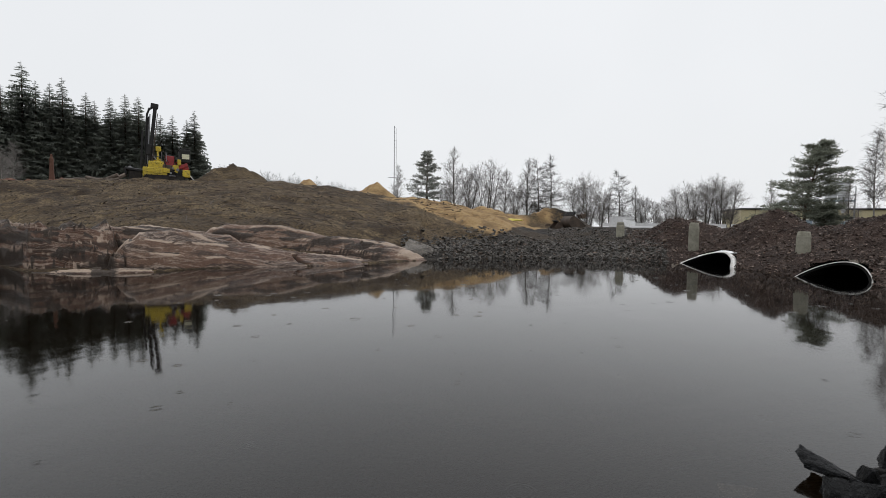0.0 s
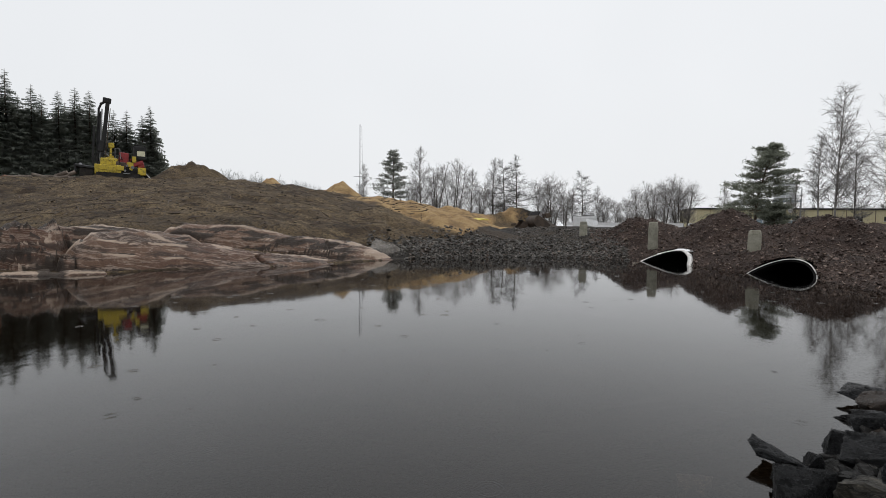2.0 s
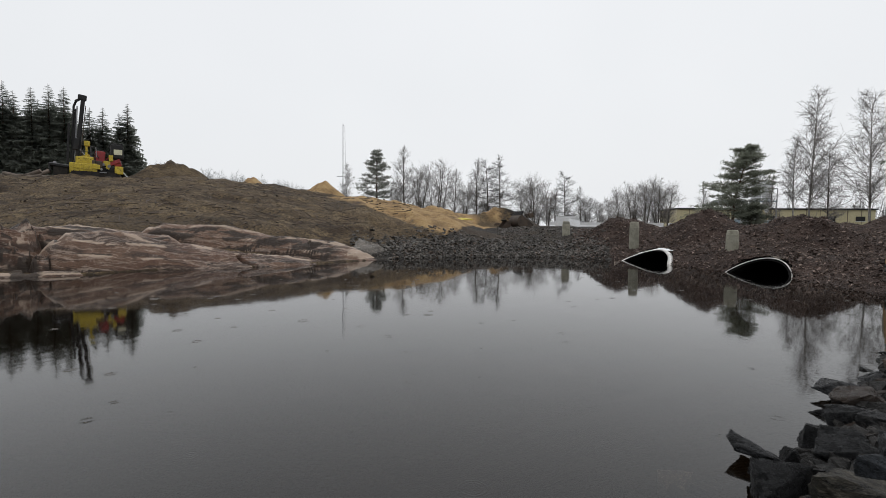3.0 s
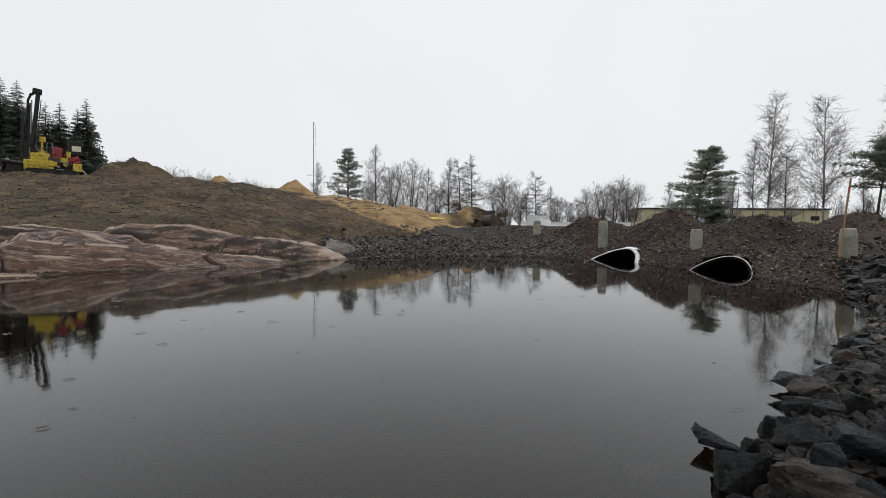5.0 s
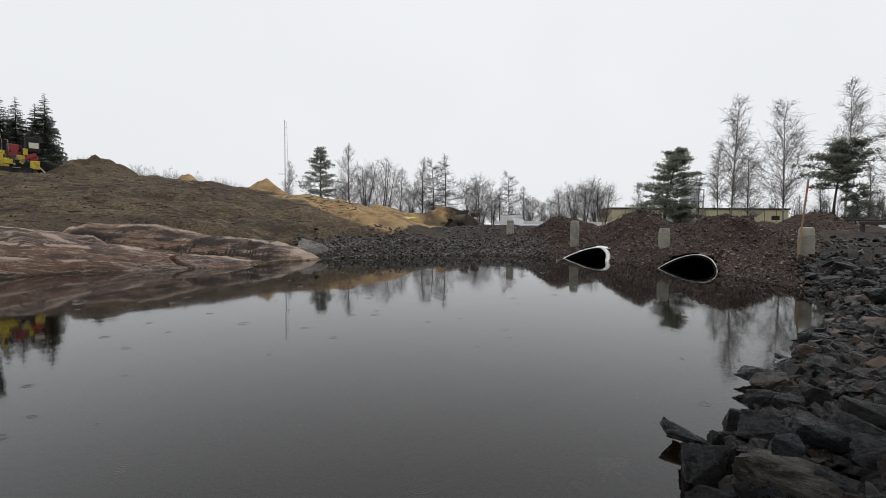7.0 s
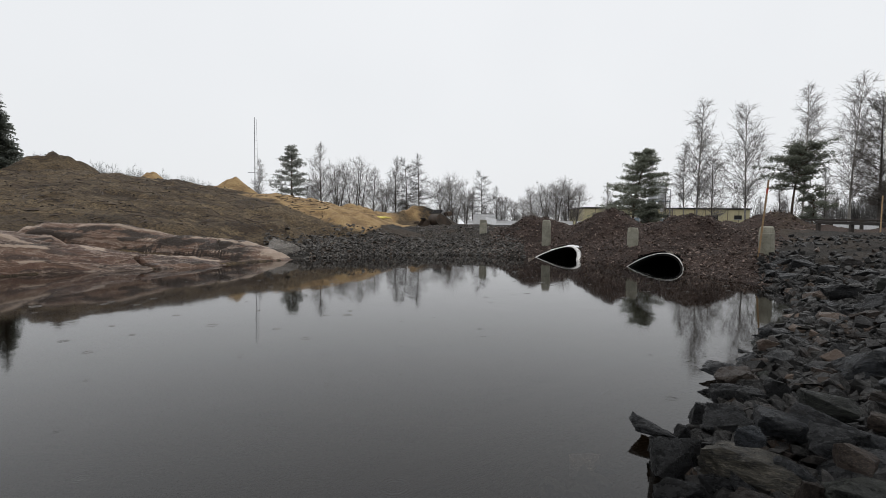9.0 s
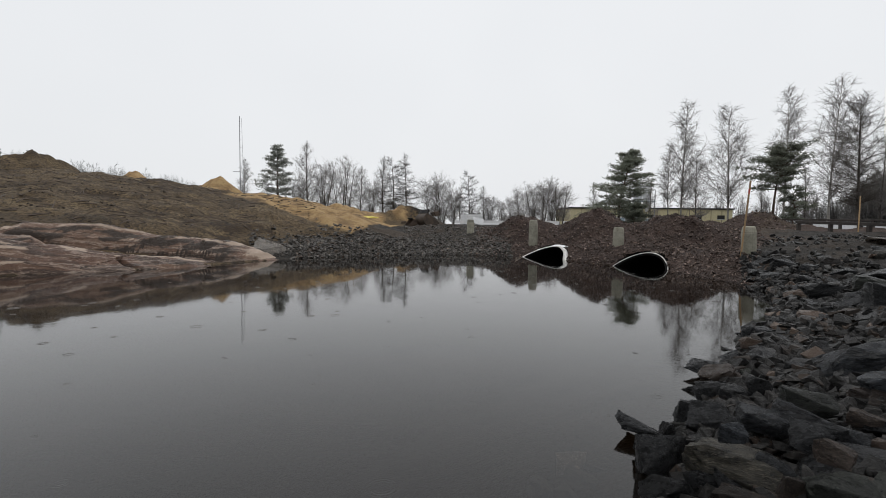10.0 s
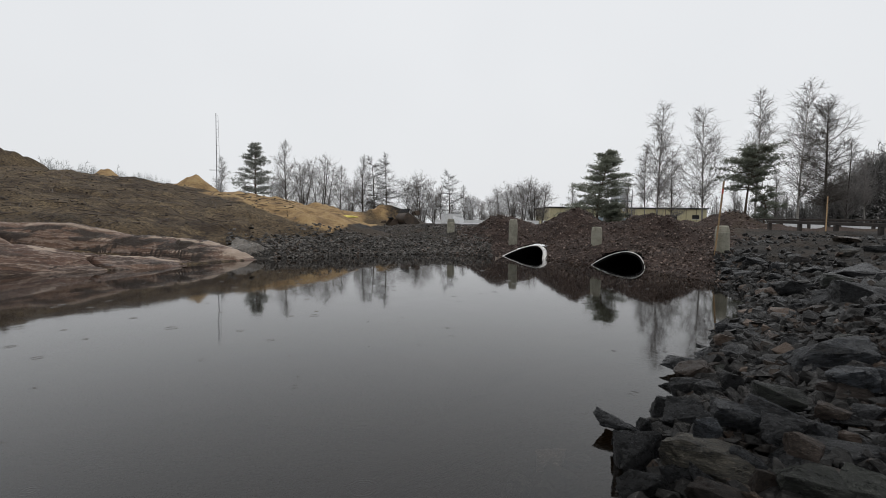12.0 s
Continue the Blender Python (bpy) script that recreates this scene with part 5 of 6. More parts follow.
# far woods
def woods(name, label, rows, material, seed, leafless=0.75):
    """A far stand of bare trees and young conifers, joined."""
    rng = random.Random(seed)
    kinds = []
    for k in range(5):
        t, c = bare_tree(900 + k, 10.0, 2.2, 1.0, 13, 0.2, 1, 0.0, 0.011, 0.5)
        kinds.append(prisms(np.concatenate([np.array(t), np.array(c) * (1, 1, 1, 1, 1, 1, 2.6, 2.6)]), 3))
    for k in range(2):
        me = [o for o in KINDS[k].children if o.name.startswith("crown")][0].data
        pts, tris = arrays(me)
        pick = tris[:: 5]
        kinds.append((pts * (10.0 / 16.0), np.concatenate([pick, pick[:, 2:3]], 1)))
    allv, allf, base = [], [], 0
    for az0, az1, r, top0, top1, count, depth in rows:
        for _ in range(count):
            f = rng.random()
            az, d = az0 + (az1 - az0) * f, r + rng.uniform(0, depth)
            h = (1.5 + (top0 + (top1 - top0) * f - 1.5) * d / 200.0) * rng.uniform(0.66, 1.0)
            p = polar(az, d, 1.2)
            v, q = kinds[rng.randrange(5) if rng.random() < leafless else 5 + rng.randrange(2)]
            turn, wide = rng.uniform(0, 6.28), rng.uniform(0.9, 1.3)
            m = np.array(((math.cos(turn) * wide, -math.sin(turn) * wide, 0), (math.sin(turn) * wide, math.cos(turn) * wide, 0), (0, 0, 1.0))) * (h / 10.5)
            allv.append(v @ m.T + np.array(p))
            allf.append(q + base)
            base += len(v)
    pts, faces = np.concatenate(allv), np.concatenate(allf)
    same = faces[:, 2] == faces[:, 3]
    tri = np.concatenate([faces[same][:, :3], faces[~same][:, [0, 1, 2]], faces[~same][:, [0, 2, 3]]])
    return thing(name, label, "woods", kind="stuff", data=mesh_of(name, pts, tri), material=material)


# rows from 58 to 300 are unseen trees added to block low light
woods("far_woods", "dark misty forest behind the road, with unseen trees added behind the camera", [(42.5, 47, 120, 9.0, 15.0, 60, 40), (45.5, 52, 115, 13.0, 33.0, 300, 50), (52, 58, 115, 33.0, 40.0, 110, 50), (58, 180, 52, 55.0, 60.0, 170, 14), (180, 300, 52, 60.0, 55.0, 170, 14), (30, 44, 170, 11.0, 13.0, 60, 40), (22, 31, 190, 9.5, 10.5, 30, 40)], MAT_WOODS, 11)
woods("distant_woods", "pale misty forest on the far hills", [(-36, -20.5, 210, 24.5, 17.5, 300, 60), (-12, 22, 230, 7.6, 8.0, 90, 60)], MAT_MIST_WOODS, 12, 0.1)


# ---- things on the site ----
def paint(name, a, b, grime=(0.05, 0.04, 0.03), rough=0.5):
    return worn(name, a, b, 2.5, 30, rough, bump=0.2, dist=0.005, grime=grime, vary=0.08)


MAT_YELLOW = paint("yellow_paint", (0.55, 0.40, 0.025), (0.62, 0.47, 0.04))
MAT_RED = paint("red_paint", (0.26, 0.018, 0.022), (0.34, 0.03, 0.032))
MAT_BLACK = paint("black_steel", (0.008, 0.008, 0.009), (0.015, 0.0145, 0.0145), (0.03, 0.026, 0.022), 0.75)
MAT_STEEL = worn("grey_steel", (0.22, 0.22, 0.23), (0.32, 0.32, 0.33), 3, 40, 0.45, metal=0.6)
MAT_RUST = worn("rusty_steel", (0.055, 0.040, 0.030), (0.11, 0.077, 0.055), 2.5, 25, 0.75, grime=(0.02, 0.017, 0.015))
MAT_RUBBER = worn("dark_rubber", (0.012, 0.011, 0.010), (0.035, 0.028, 0.022), 4, 30, 0.9)
MAT_WHITE = worn("white_sheeting", (0.72, 0.73, 0.74), (0.82, 0.82, 0.83), 2, 30, 0.6, vary=0.05, grime=(0.5, 0.5, 0.49))
MAT_CREAM = paint("cream_panel", (0.62, 0.60, 0.42), (0.70, 0.68, 0.50), (0.45, 0.43, 0.33))
MAT_WOOD = worn("raw_wood", (0.42, 0.27, 0.14), (0.52, 0.36, 0.20), 6, 60, 0.8, grime=(0.22, 0.15, 0.09))
MAT_OLD_WOOD = worn("grey_timber", (0.10, 0.078, 0.062), (0.18, 0.145, 0.118), 4, 40, 0.9)
MAT_STUMP = worn("reddish_stump", (0.12, 0.055, 0.035), (0.18, 0.09, 0.06), 4, 40, 0.9)
MAT_TARP = paint("yellow_tarpaulin", (0.62, 0.50, 0.04), (0.70, 0.58, 0.08), (0.3, 0.24, 0.05), 0.4)
MAT_WALL = worn("yellow_cladding", (0.54, 0.48, 0.29), (0.60, 0.54, 0.34), 0.2, 3, 0.7, vary=0.05)
MAT_SILO = worn("pale_silo_metal", (0.58, 0.60, 0.61), (0.68, 0.70, 0.71), 0.5, 6, 0.5, vary=0.05)
MAT_DUCT = worn("grey_duct_metal", (0.30, 0.31, 0.32), (0.40, 0.41, 0.42), 0.8, 6, 0.45, metal=0.4)
MAT_BLUE = worn("blue_grey_paint", (0.25, 0.33, 0.40), (0.32, 0.40, 0.46), 1, 10, 0.6)
MAT_RED_TIP = paint("red_marker_paint", (0.55, 0.06, 0.04), (0.6, 0.1, 0.06))


def drill_rig():
    """A tracked drill rig: crawler tracks, deck, engine hood, hydraulic booms and an upright feed mast."""
    rig = thing("drill_rig", "yellow and red tracked drill rig with a black upright mast", "drill rig")
    for side in (-1.0, 1.0):
        track = bmesh.new()
        pts = []
        for k in range(28):
            t = 2 * math.pi * k / 28
            x = max(-1.25, min(1.25, 1.7 * math.cos(t))) + 0.38 * math.cos(t) * (abs(math.cos(t)) > 0.6)
            pts.append((x + 0.3, 0.40 + 0.36 * max(-1, min(1, 1.5 * math.sin(t)))))
        rows = [[track.verts.new((x, side * 0.85 + w, z)) for x, z in pts] for w in (-0.2, 0.2)]
        for k in range(28):
            track.faces.new((rows[0][k], rows[0][(k + 1) % 28], rows[1][(k + 1) % 28], rows[1][k]))
        track.faces.new(rows[0][::-1]), track.faces.new(rows[1])
        crawler = part("crawler_track", track, MAT_RUBBER, rig)
        for k in range(28):
            (xa, za), (xb, zb) = pts[k], pts[(k + 1) % 28]
            part("grouser", box(0.05, 0.44, 0.07, ((xa + xb) / 2, side * 0.85, (za + zb) / 2), (0, -math.degrees(math.atan2(zb - za, xb - xa)), 0), 0.01), MAT_RUBBER, crawler)
        for x in (-0.75, 0.3, 1.35):
            part("road_wheel", tube((x, side * 1.02, 0.4), (x, side * 1.07, 0.4), 0.24, sides=16), MAT_BLACK, crawler)
    part("undercarriage", box(2.6, 1.4, 0.35, (0.3, 0, 0.72), bevel=0.04), MAT_BLACK, rig)
    part("front_deck", box(1.55, 1.5, 0.16, (-2.0, 0, 1.12), (0, 6, 0), 0.03), MAT_BLACK, rig, "dented dark steel front deck")
    part("dust_skirt", box(1.0, 1.3, 0.75, (-1.95, 0, 0.66), bevel=0.06), MAT_RUBBER, rig)
    part("winch_drum", tube((-2.35, -0.6, 1.3), (-2.35, 0.6, 1.3), 0.13), MAT_STEEL, rig)
    part("deck_body", box(1.9, 1.8, 0.8, (-0.45, 0, 1.0), bevel=0.06), MAT_YELLOW, rig)
    part("deck_plate", box(1.45, 1.4, 0.04, (-2.0, 0, 1.225), (0, 6, 0), 0.01), MAT_STEEL, rig, "scuffed grey deck plate")
    part("engine_block", box(0.75, 0.35, 0.5, (0.5, -0.62, 1.42), (0, 5, 0), 0.05), MAT_RUST, rig, "oily brown engine block")
    part("air_filter", tube((0.15, -0.72, 1.75), (0.15, -0.3, 1.75), 0.14, sides=14), MAT_BLACK, rig)
    part("work_light", tube((1.35, -0.95, 1.28), (1.35, -0.85, 1.28), 0.13, sides=14), MAT_STEEL, rig, "round grey work light")
    part("control_box", box(0.3, 0.3, 0.5, (1.5, -0.55, 1.95), bevel=0.04), MAT_YELLOW, rig)
    part("front_guard", box(0.12, 1.5, 0.5, (-2.7, 0, 0.95), (0, -12, 0), 0.03), MAT_BLACK, rig)
    part("slack_hose", sweep([(0.9, -0.8, 1.2), (1.3, -0.95, 0.95), (1.7, -0.9, 1.15), (2.0, -0.8, 0.8)], 0.035, 6), MAT_BLACK, rig)
    part("red_hose", sweep([(1.1, -0.55, 1.55), (1.25, -0.6, 1.95), (1.55, -0.6, 1.85), (1.8, -0.55, 1.7)], 0.035, 6), MAT_RED, rig)
    # closed black block that fills the middle behind the pumps
    part("pump_bay", box(1.3, 1.3, 0.5, (0.95, 0.1, 1.1), bevel=0.04), MAT_BLACK, rig, "solid black block behind the pumps")
    for k, (x, z, r) in enumerate(((0.6, 1.25, 0.13), (0.95, 1.4, 0.1), (1.25, 1.15, 0.15), (0.8, 1.0, 0.09))):
        part("pump", tube((x, -0.75, z), (x, -0.35, z), r, sides=12), MAT_STEEL if k % 2 else MAT_YELLOW, rig)
    part("guard_bar", sweep([(-1.3, -0.8, 1.4), (-1.3, -0.8, 2.3), (-0.4, -0.8, 2.3), (0.4, -0.8, 2.25), (0.4, -0.8, 1.4)], 0.025, 6), MAT_BLACK, rig)
    part("second_beam", box(0.16, 0.24, 4.6, (-1.02, 0.05, 3.4), (0, 5.0, 0), 0.02), MAT_BLACK, rig)
    hood = part("engine_hood", box(1.25, 1.5, 0.62, (-0.35, 0, 1.62), bevel=0.08), MAT_YELLOW, rig)
    for k in range(3):
        part("hood_panel", box(0.34, 0.03, 0.4, (-0.74 + 0.4 * k, -0.765, 1.62), bevel=0.01), MAT_YELLOW, hood)
        part("latch", box(0.07, 0.03, 0.04, (-0.74 + 0.4 * k, -0.79, 1.74)), MAT_BLACK, hood)
    for x, z in ((-0.9, 1.15), (-0.2, 1.05), (0.45, 1.15)):
        part("tool_box", box(0.5, 0.12, 0.36, (x, -0.9, z), bevel=0.03), MAT_YELLOW, rig)
    part("side_step", box(0.5, 0.3, 0.06, (0.9, -1.0, 0.72), bevel=0.01), MAT_STEEL, rig)
    part("oil_tank", box(0.72, 0.8, 1.0, (0.75, 0.1, 2.0), (0, 4, 0), 0.06), MAT_RED, rig, "dark red hydraulic tank")
    part("plate", box(0.14, 0.012, 0.18, (0.68, -0.262, 2.13), (0, 4, 0)), MAT_WHITE, rig)
    part("filler_cap", tube((0.75, 0.1, 2.38), (0.75, 0.1, 2.62), 0.09, sides=12), MAT_BLACK, rig)
    part("red_arm", box(0.95, 0.32, 0.3, (1.75, -0.45, 1.62), (0, -24, 0), 0.06), MAT_RED, rig)
    part("red_cover", box(0.55, 0.6, 0.45, (2.0, -0.2, 1.55), (0, -12, 0), 0.08), MAT_RED, rig)
    part("rear_frame", box(1.0, 1.4, 0.5, (1.75, 0, 1.0), bevel=0.05), MAT_BLACK, rig)
    part("rear_box", box(0.62, 0.7, 0.62, (2.05, -0.6, 0.98), bevel=0.05), MAT_YELLOW, rig)
    part("valve_block", box(0.5, 0.5, 0.4, (1.2, -0.4, 1.5), bevel=0.04), MAT_YELLOW, rig)
    cab = part("compressor_cabin", box(0.92, 1.1, 1.15, (2.0, 0.2, 2.55), bevel=0.12), MAT_BLACK, rig, "black rear housing")
    part("warning_panel", box(0.62, 0.02, 0.42, (2.05, -0.365, 2.5), bevel=0.005), MAT_CREAM, cab, "pale yellow panel")
    part("roof_bar", sweep([(1.45, -0.3, 2.1), (1.42, -0.3, 2.95), (1.6, -0.3, 3.18), (2.4, -0.3, 3.18)], 0.035), MAT_BLACK, cab)
    for x, lean in ((1.2, 8), (1.38, -6), (0.25, 0)):
        part("hydraulic_hose", sweep([(x, -0.5, 1.4), (x + 0.02 * lean, -0.55, 1.9), (x + 0.2, -0.45, 2.25), (x + 0.4, -0.35, 1.9)], 0.03), MAT_BLACK, rig)
    part("yellow_post", box(0.16, 0.2, 1.1, (-0.2, -0.3, 2.4), (0, 3, 0), 0.03), MAT_YELLOW, rig)
    part("yellow_head", box(0.42, 0.35, 0.4, (-0.15, -0.3, 3.0), bevel=0.05), MAT_YELLOW, rig)
    part("pipe_rail", sweep([(0.1, -0.55, 1.9), (0.1, -0.55, 2.75), (0.45, -0.55, 2.75), (0.5, -0.55, 1.95)], 0.03), MAT_STEEL, rig)
    # the feed mast leans a little to the rear at its head
    mast = part("feed_mast", box(0.3, 0.34, 5.6, (-0.62, 0, 3.95), (0, 6.5, 0), 0.03), MAT_BLACK, rig, "black steel feed beam")
    part("mast_head", box(0.62, 0.4, 0.42, (-0.38, 0, 6.62), (0, 6.5, 0), 0.08), MAT_BLACK, mast)
    part("mast_hook", box(0.5, 0.3, 0.16, (-0.68, 0, 6.4), (0, -35, 0), 0.04), MAT_BLACK, mast)
    part("hose_bundle", sweep([(-0.75, 0.1, 6.45), (-0.98, 0.1, 5.9), (-1.05, 0.1, 4.6), (-1.15, 0.1, 3.0), (-1.1, 0.1, 1.7)], 0.085), MAT_BLACK, mast)
    part("drill_rod", tube((-1.02, -0.12, 1.2), (-0.75, -0.12, 5.9), 0.05), MAT_STEEL, mast, "bright steel drill rod")
    part("rod_rack", box(0.16, 0.26, 3.2, (-1.42, 0, 2.9), (0, 3, 0), 0.03), MAT_BLACK, mast)
    part("rock_drill", box(0.36, 0.4, 0.9, (-0.9, -0.2, 2.9), (0, 6.5, 0), 0.06), MAT_BLACK, mast)
    part("feed_chain", box(0.06, 0.1, 4.6, (-0.42, -0.2, 3.7), (0, 6.5, 0)), MAT_RUST, mast)
    part("boom", box(1.2, 0.3, 0.34, (-0.5, 0.35, 1.9), (0, -20, 0), 0.05), MAT_YELLOW, rig)
    part("boom_cylinder", tube((0.1, 0.35, 1.6), (-0.7, 0.35, 2.6), 0.07), MAT_STEEL, rig)
    # thin pale sheet tilted behind the rig
    part("rubber_mat", box(0.8, 0.9, 0.06, (2.55, -0.4, 0.62), (0, 48, 0), 0.02), MAT_WHITE, rig, "pale sheet lying behind")
    part("dust_hose", sweep([(2.2, -0.5, 0.8), (2.6, -0.6, 0.35), (3.2, -0.6, 0.15), (3.9, -0.5, 0.14)], 0.13), MAT_BLACK, rig)
    return rig


p = polar(-40.4, 44)
drill_rig().matrix_world = pose(p.x, p.y, ground_z(p.x, p.y) - 0.28, 0, 0, 42.6) @ Matrix.Diagonal((0.84, 0.9, 0.9, 1))


def bucket(seed, wide, high, label):
    """A digging bucket: curved shell, two side plates and a row of teeth."""
    base = thing("excavator_bucket", label, "bucket", group="buckets on the gravel yard")
    shell = bmesh.new()
    arc = [(math.cos(radians(a)) * 0.62, math.sin(radians(a)) * 0.55 + 0.55) for a in range(-150, 61, 15)]
    rows = []
    for y in (-0.5, 0.5):
        rows.append([shell.verts.new((x, y, z)) for x, z in arc])
        rows.append([shell.verts.new((x * 0.93, y, 0.55 + (z - 0.55) * 0.93)) for x, z in arc])
    for k in range(len(arc) - 1):
        shell.faces.new((rows[0][k], rows[0][k + 1], rows[2][k + 1], rows[2][k]))
        shell.faces.new((rows[1][k + 1], rows[1][k], rows[3][k], rows[3][k + 1]))
    for k in (0, len(arc) - 1):
        shell.faces.new((rows[0][k], rows[2][k], rows[3][k], rows[1][k]))
    part("shell", shell, MAT_RUST, base, "curved rusty steel shell", True)
    for y in (-0.5, 0.5):
        side = bmesh.new()
        v = [side.verts.new((x, y, z)) for x, z in arc]
        side.faces.new(v)
        out = bmesh.ops.extrude_face_region(side, geom=side.faces[:])
        bmesh.ops.translate(side, vec=(0, 0.04 if y > 0 else -0.04, 0), verts=[g for g in out["geom"] if isinstance(g, bmesh.types.BMVert)])
        part("side_plate", side, MAT_RUST, base)
    for k in range(5):
        tooth = box(0.10, 0.11, 0.34, (arc[-1][0] - 0.06, -0.42 + 0.21 * k, arc[-1][1] + 0.12), (0, -28, 0), 0.02)
        part("tooth", tooth, MAT_BLACK, base)
    for y in (-0.18, 0.18):
        part("hinge_ear", box(0.36, 0.06, 0.34, (-0.55, y, 1.0), (0, 20, 0), 0.04), MAT_RUST, base)
    base.scale = (high, wide, high)
    return base


b = bucket(1, 2.1, 1.15, "large rusty excavator bucket with dark teeth lying on gravel")
b.matrix_world = stand(4.3, 42, 0.05, 202) @ Matrix.Diagonal((1.3, 1.5, 1.1, 1))
b = bucket(2, 1.2, 0.7, "smaller black digging bucket lying on gravel")
b.matrix_world = stand(2.3, 42.5, 0.1, 20) @ pose(0, 0, 0, 0, -20, 0) @ Matrix.Diagonal((0.9, 1.0, 0.6, 1))


def crumpled(name, label, category, size, material, seed, fold=0.5):
    """A crumpled sheet lying in a heap."""
    bm = bmesh.new()
    bmesh.ops.create_icosphere(bm, subdivisions=4, radius=1)
    for v in bm.verts:
        q = v.co * 1.6 + Vector((seed * 5.1, 0, 0))
        v.co *= 1 + fold * (noise.noise(q) * 0.7 + abs(noise.noise(q * 2.3)) * 0.5)
        v.co = Vector((v.co.x * size[0], v.co.y * size[1], max(v.co.z, -0.1) * size[2]))
    return thing(name, label, category, data=bm, material=material)


crumpled("tarpaulin", "crumpled bright yellow tarpaulin on the gravel", "tarpaulin", (0.8, 0.35, 0.16), MAT_TARP, 3).matrix_world = stand(-2.6, 43, -0.05, 10)
crumpled("tarpaulin", "small folded grey sheet beside the tarpaulin", "tarpaulin", (0.7, 0.5, 0.16), MAT_OLD_WOOD, 4).matrix_world = stand(-0.4, 43, 0, 40)


# timber and stumps by the rig
def log(length, radius, label, material=None):
    bm = bmesh.new()
    n, rows = 9, []
    for k in range(7):
        t = k / 6
        ring = []
        for i in range(n):
            a = 2 * math.pi * i / n
            r = radius * (1 - 0.25 * t) * (1 + 0.12 * noise.noise(Vector((math.cos(a) * 2, math.sin(a) * 2, t * 4 + length))))
            ring.append(bm.verts.new((t * length - length / 2, r * math.cos(a) + 0.08 * math.sin(3 * t), r * math.sin(a))))
        rows.append(ring)
    for a, c in zip(rows, rows[1:]):
        for i in range(n):
            bm.faces.new((a[i], a[(i + 1) % n], c[(i + 1) % n], c[i]))
    bm.faces.new(rows[0][::-1]), bm.faces.new(rows[-1])
    return thing("log", label, "log", group="felled timber", data=bm, material=material or MAT_OLD_WOOD)


for az, r, size, turn, rise in ((-45.2, 47, 2.4, 20, 24), (-44.6, 47.5, 2.6, 70, 30), (-46.1, 46.5, 2.2, 35, 4), (-45.6, 46, 1.8, 5, -12), (-44.9, 46, 1.6, 50, 12), (-47.3, 46, 1.5, 15, 3), (-46.8, 47, 2.0, 60, 10), (-43.9, 47, 1.8, 100, 6)):
    log(size, 0.19, "grey barkless log thrown on a pile of felled timber").matrix_world = stand(az, r, -0.22, turn) @ pose(0, 0, 0, 0, -rise, 0)
stump = thing("tree_stump", "tall broken reddish tree stump on the bare hill", "stump", stand(-49.0, 46, 0.1))
part("stem", lathe([(0.34, -0.2), (0.22, 0.2), (0.15, 0.9), (0.13, 1.7), (0.15, 1.9), (0.07, 2.1), (0.09, 2.2), (0.0, 2.3)], 7), MAT_STUMP, stump)
part("roots", crumpled("roots", "", "", (0.75, 0.6, 0.35), MAT_STUMP, 9, 0.7).data, MAT_STUMP, stump)
bpy.data.objects.remove(bpy.data.objects["roots"]) if bpy.data.objects["roots"].parent is None else None
for az, r, s in ((-50.4, 46, 0.6), (-48.2, 45, 0.5), (-52.2, 46, 0.6), (-47.0, 45, 0.45), (-42.9, 46.5, 0.4)):
    ob = crumpled("root_heap", "dark heap of torn roots and earth on the hill", "heap", (s * 1.3, s, s * 0.7), MAT_STUMP, az, 0.8)
    ob.matrix_world = stand(az, r, 0.05, az)
for k, (az, r, h) in enumerate(((-51.6, 70, 6.5), (-52.4, 66, 5.5))):
    plant(copy_thing(BIRCH_KINDS[k % 3], Matrix()), az, r, 50 * k, h / 13.5)

# sticks and torn roots strewn over the bare slope
rng = random.Random(31)
bits = []
while len(bits) < 700:
    p = polar(rng.uniform(-57, -8), rng.uniform(20, 43))
    if float(shore_distance(np.array([p.x]), np.array([p.y]))[0]) < 4.2:
        continue
    a, n = rng.uniform(0, 6.28), rng.uniform(0.15, 0.9)
    q = p + Vector((math.cos(a) * n, math.sin(a) * n, 0))
    za, zb = ground_z(p.x, p.y), ground_z(q.x, q.y)
    bits.append((p.x, p.y, za + 0.02, q.x, q.y, zb + 0.02 + rng.random() * 0.08, rng.uniform(0.012, 0.035), 0.008))
thing("sticks", "dark sticks and torn roots strewn on the slope", "sticks", kind="stuff", data=mesh_of("sticks", *prisms(bits, 4)), material=MAT_RUST)

# masts beyond the hill
mast = thing("lattice_mast", "tall thin grey guyed mast with a side arm", "mast", stand(-16.3, 96))
gz = 1.5 - mast.matrix_world.translation.z
part("pole", tube((0, 0, -0.5), (0, 0, 18.9 + gz), 0.09, 0.06, 8), MAT_STEEL, mast)
part("arm", tube((-1.2, 0, 9.0 + gz), (0, 0, 9.0 + gz), 0.05), MAT_STEEL, mast)
part("stay_wire", sweep([(0.0, 0, 18.6 + gz), (0.35, 0, 18.5 + gz), (0.52, 0, 10.0 + gz), (0.7, 0, -0.5)], 0.022, 4), MAT_STEEL, mast)
for k in range(6):
    part("rung", tube((0, 0, 10.5 + 1.4 * k + gz), (0.48 - 0.02 * k, 0, 10.5 + 1.4 * k + gz), 0.012, sides=4), MAT_STEEL, mast)
plant(copy_thing(BIRCH_KINDS[2], Matrix()), -15.9, 110, 30, 0.85)


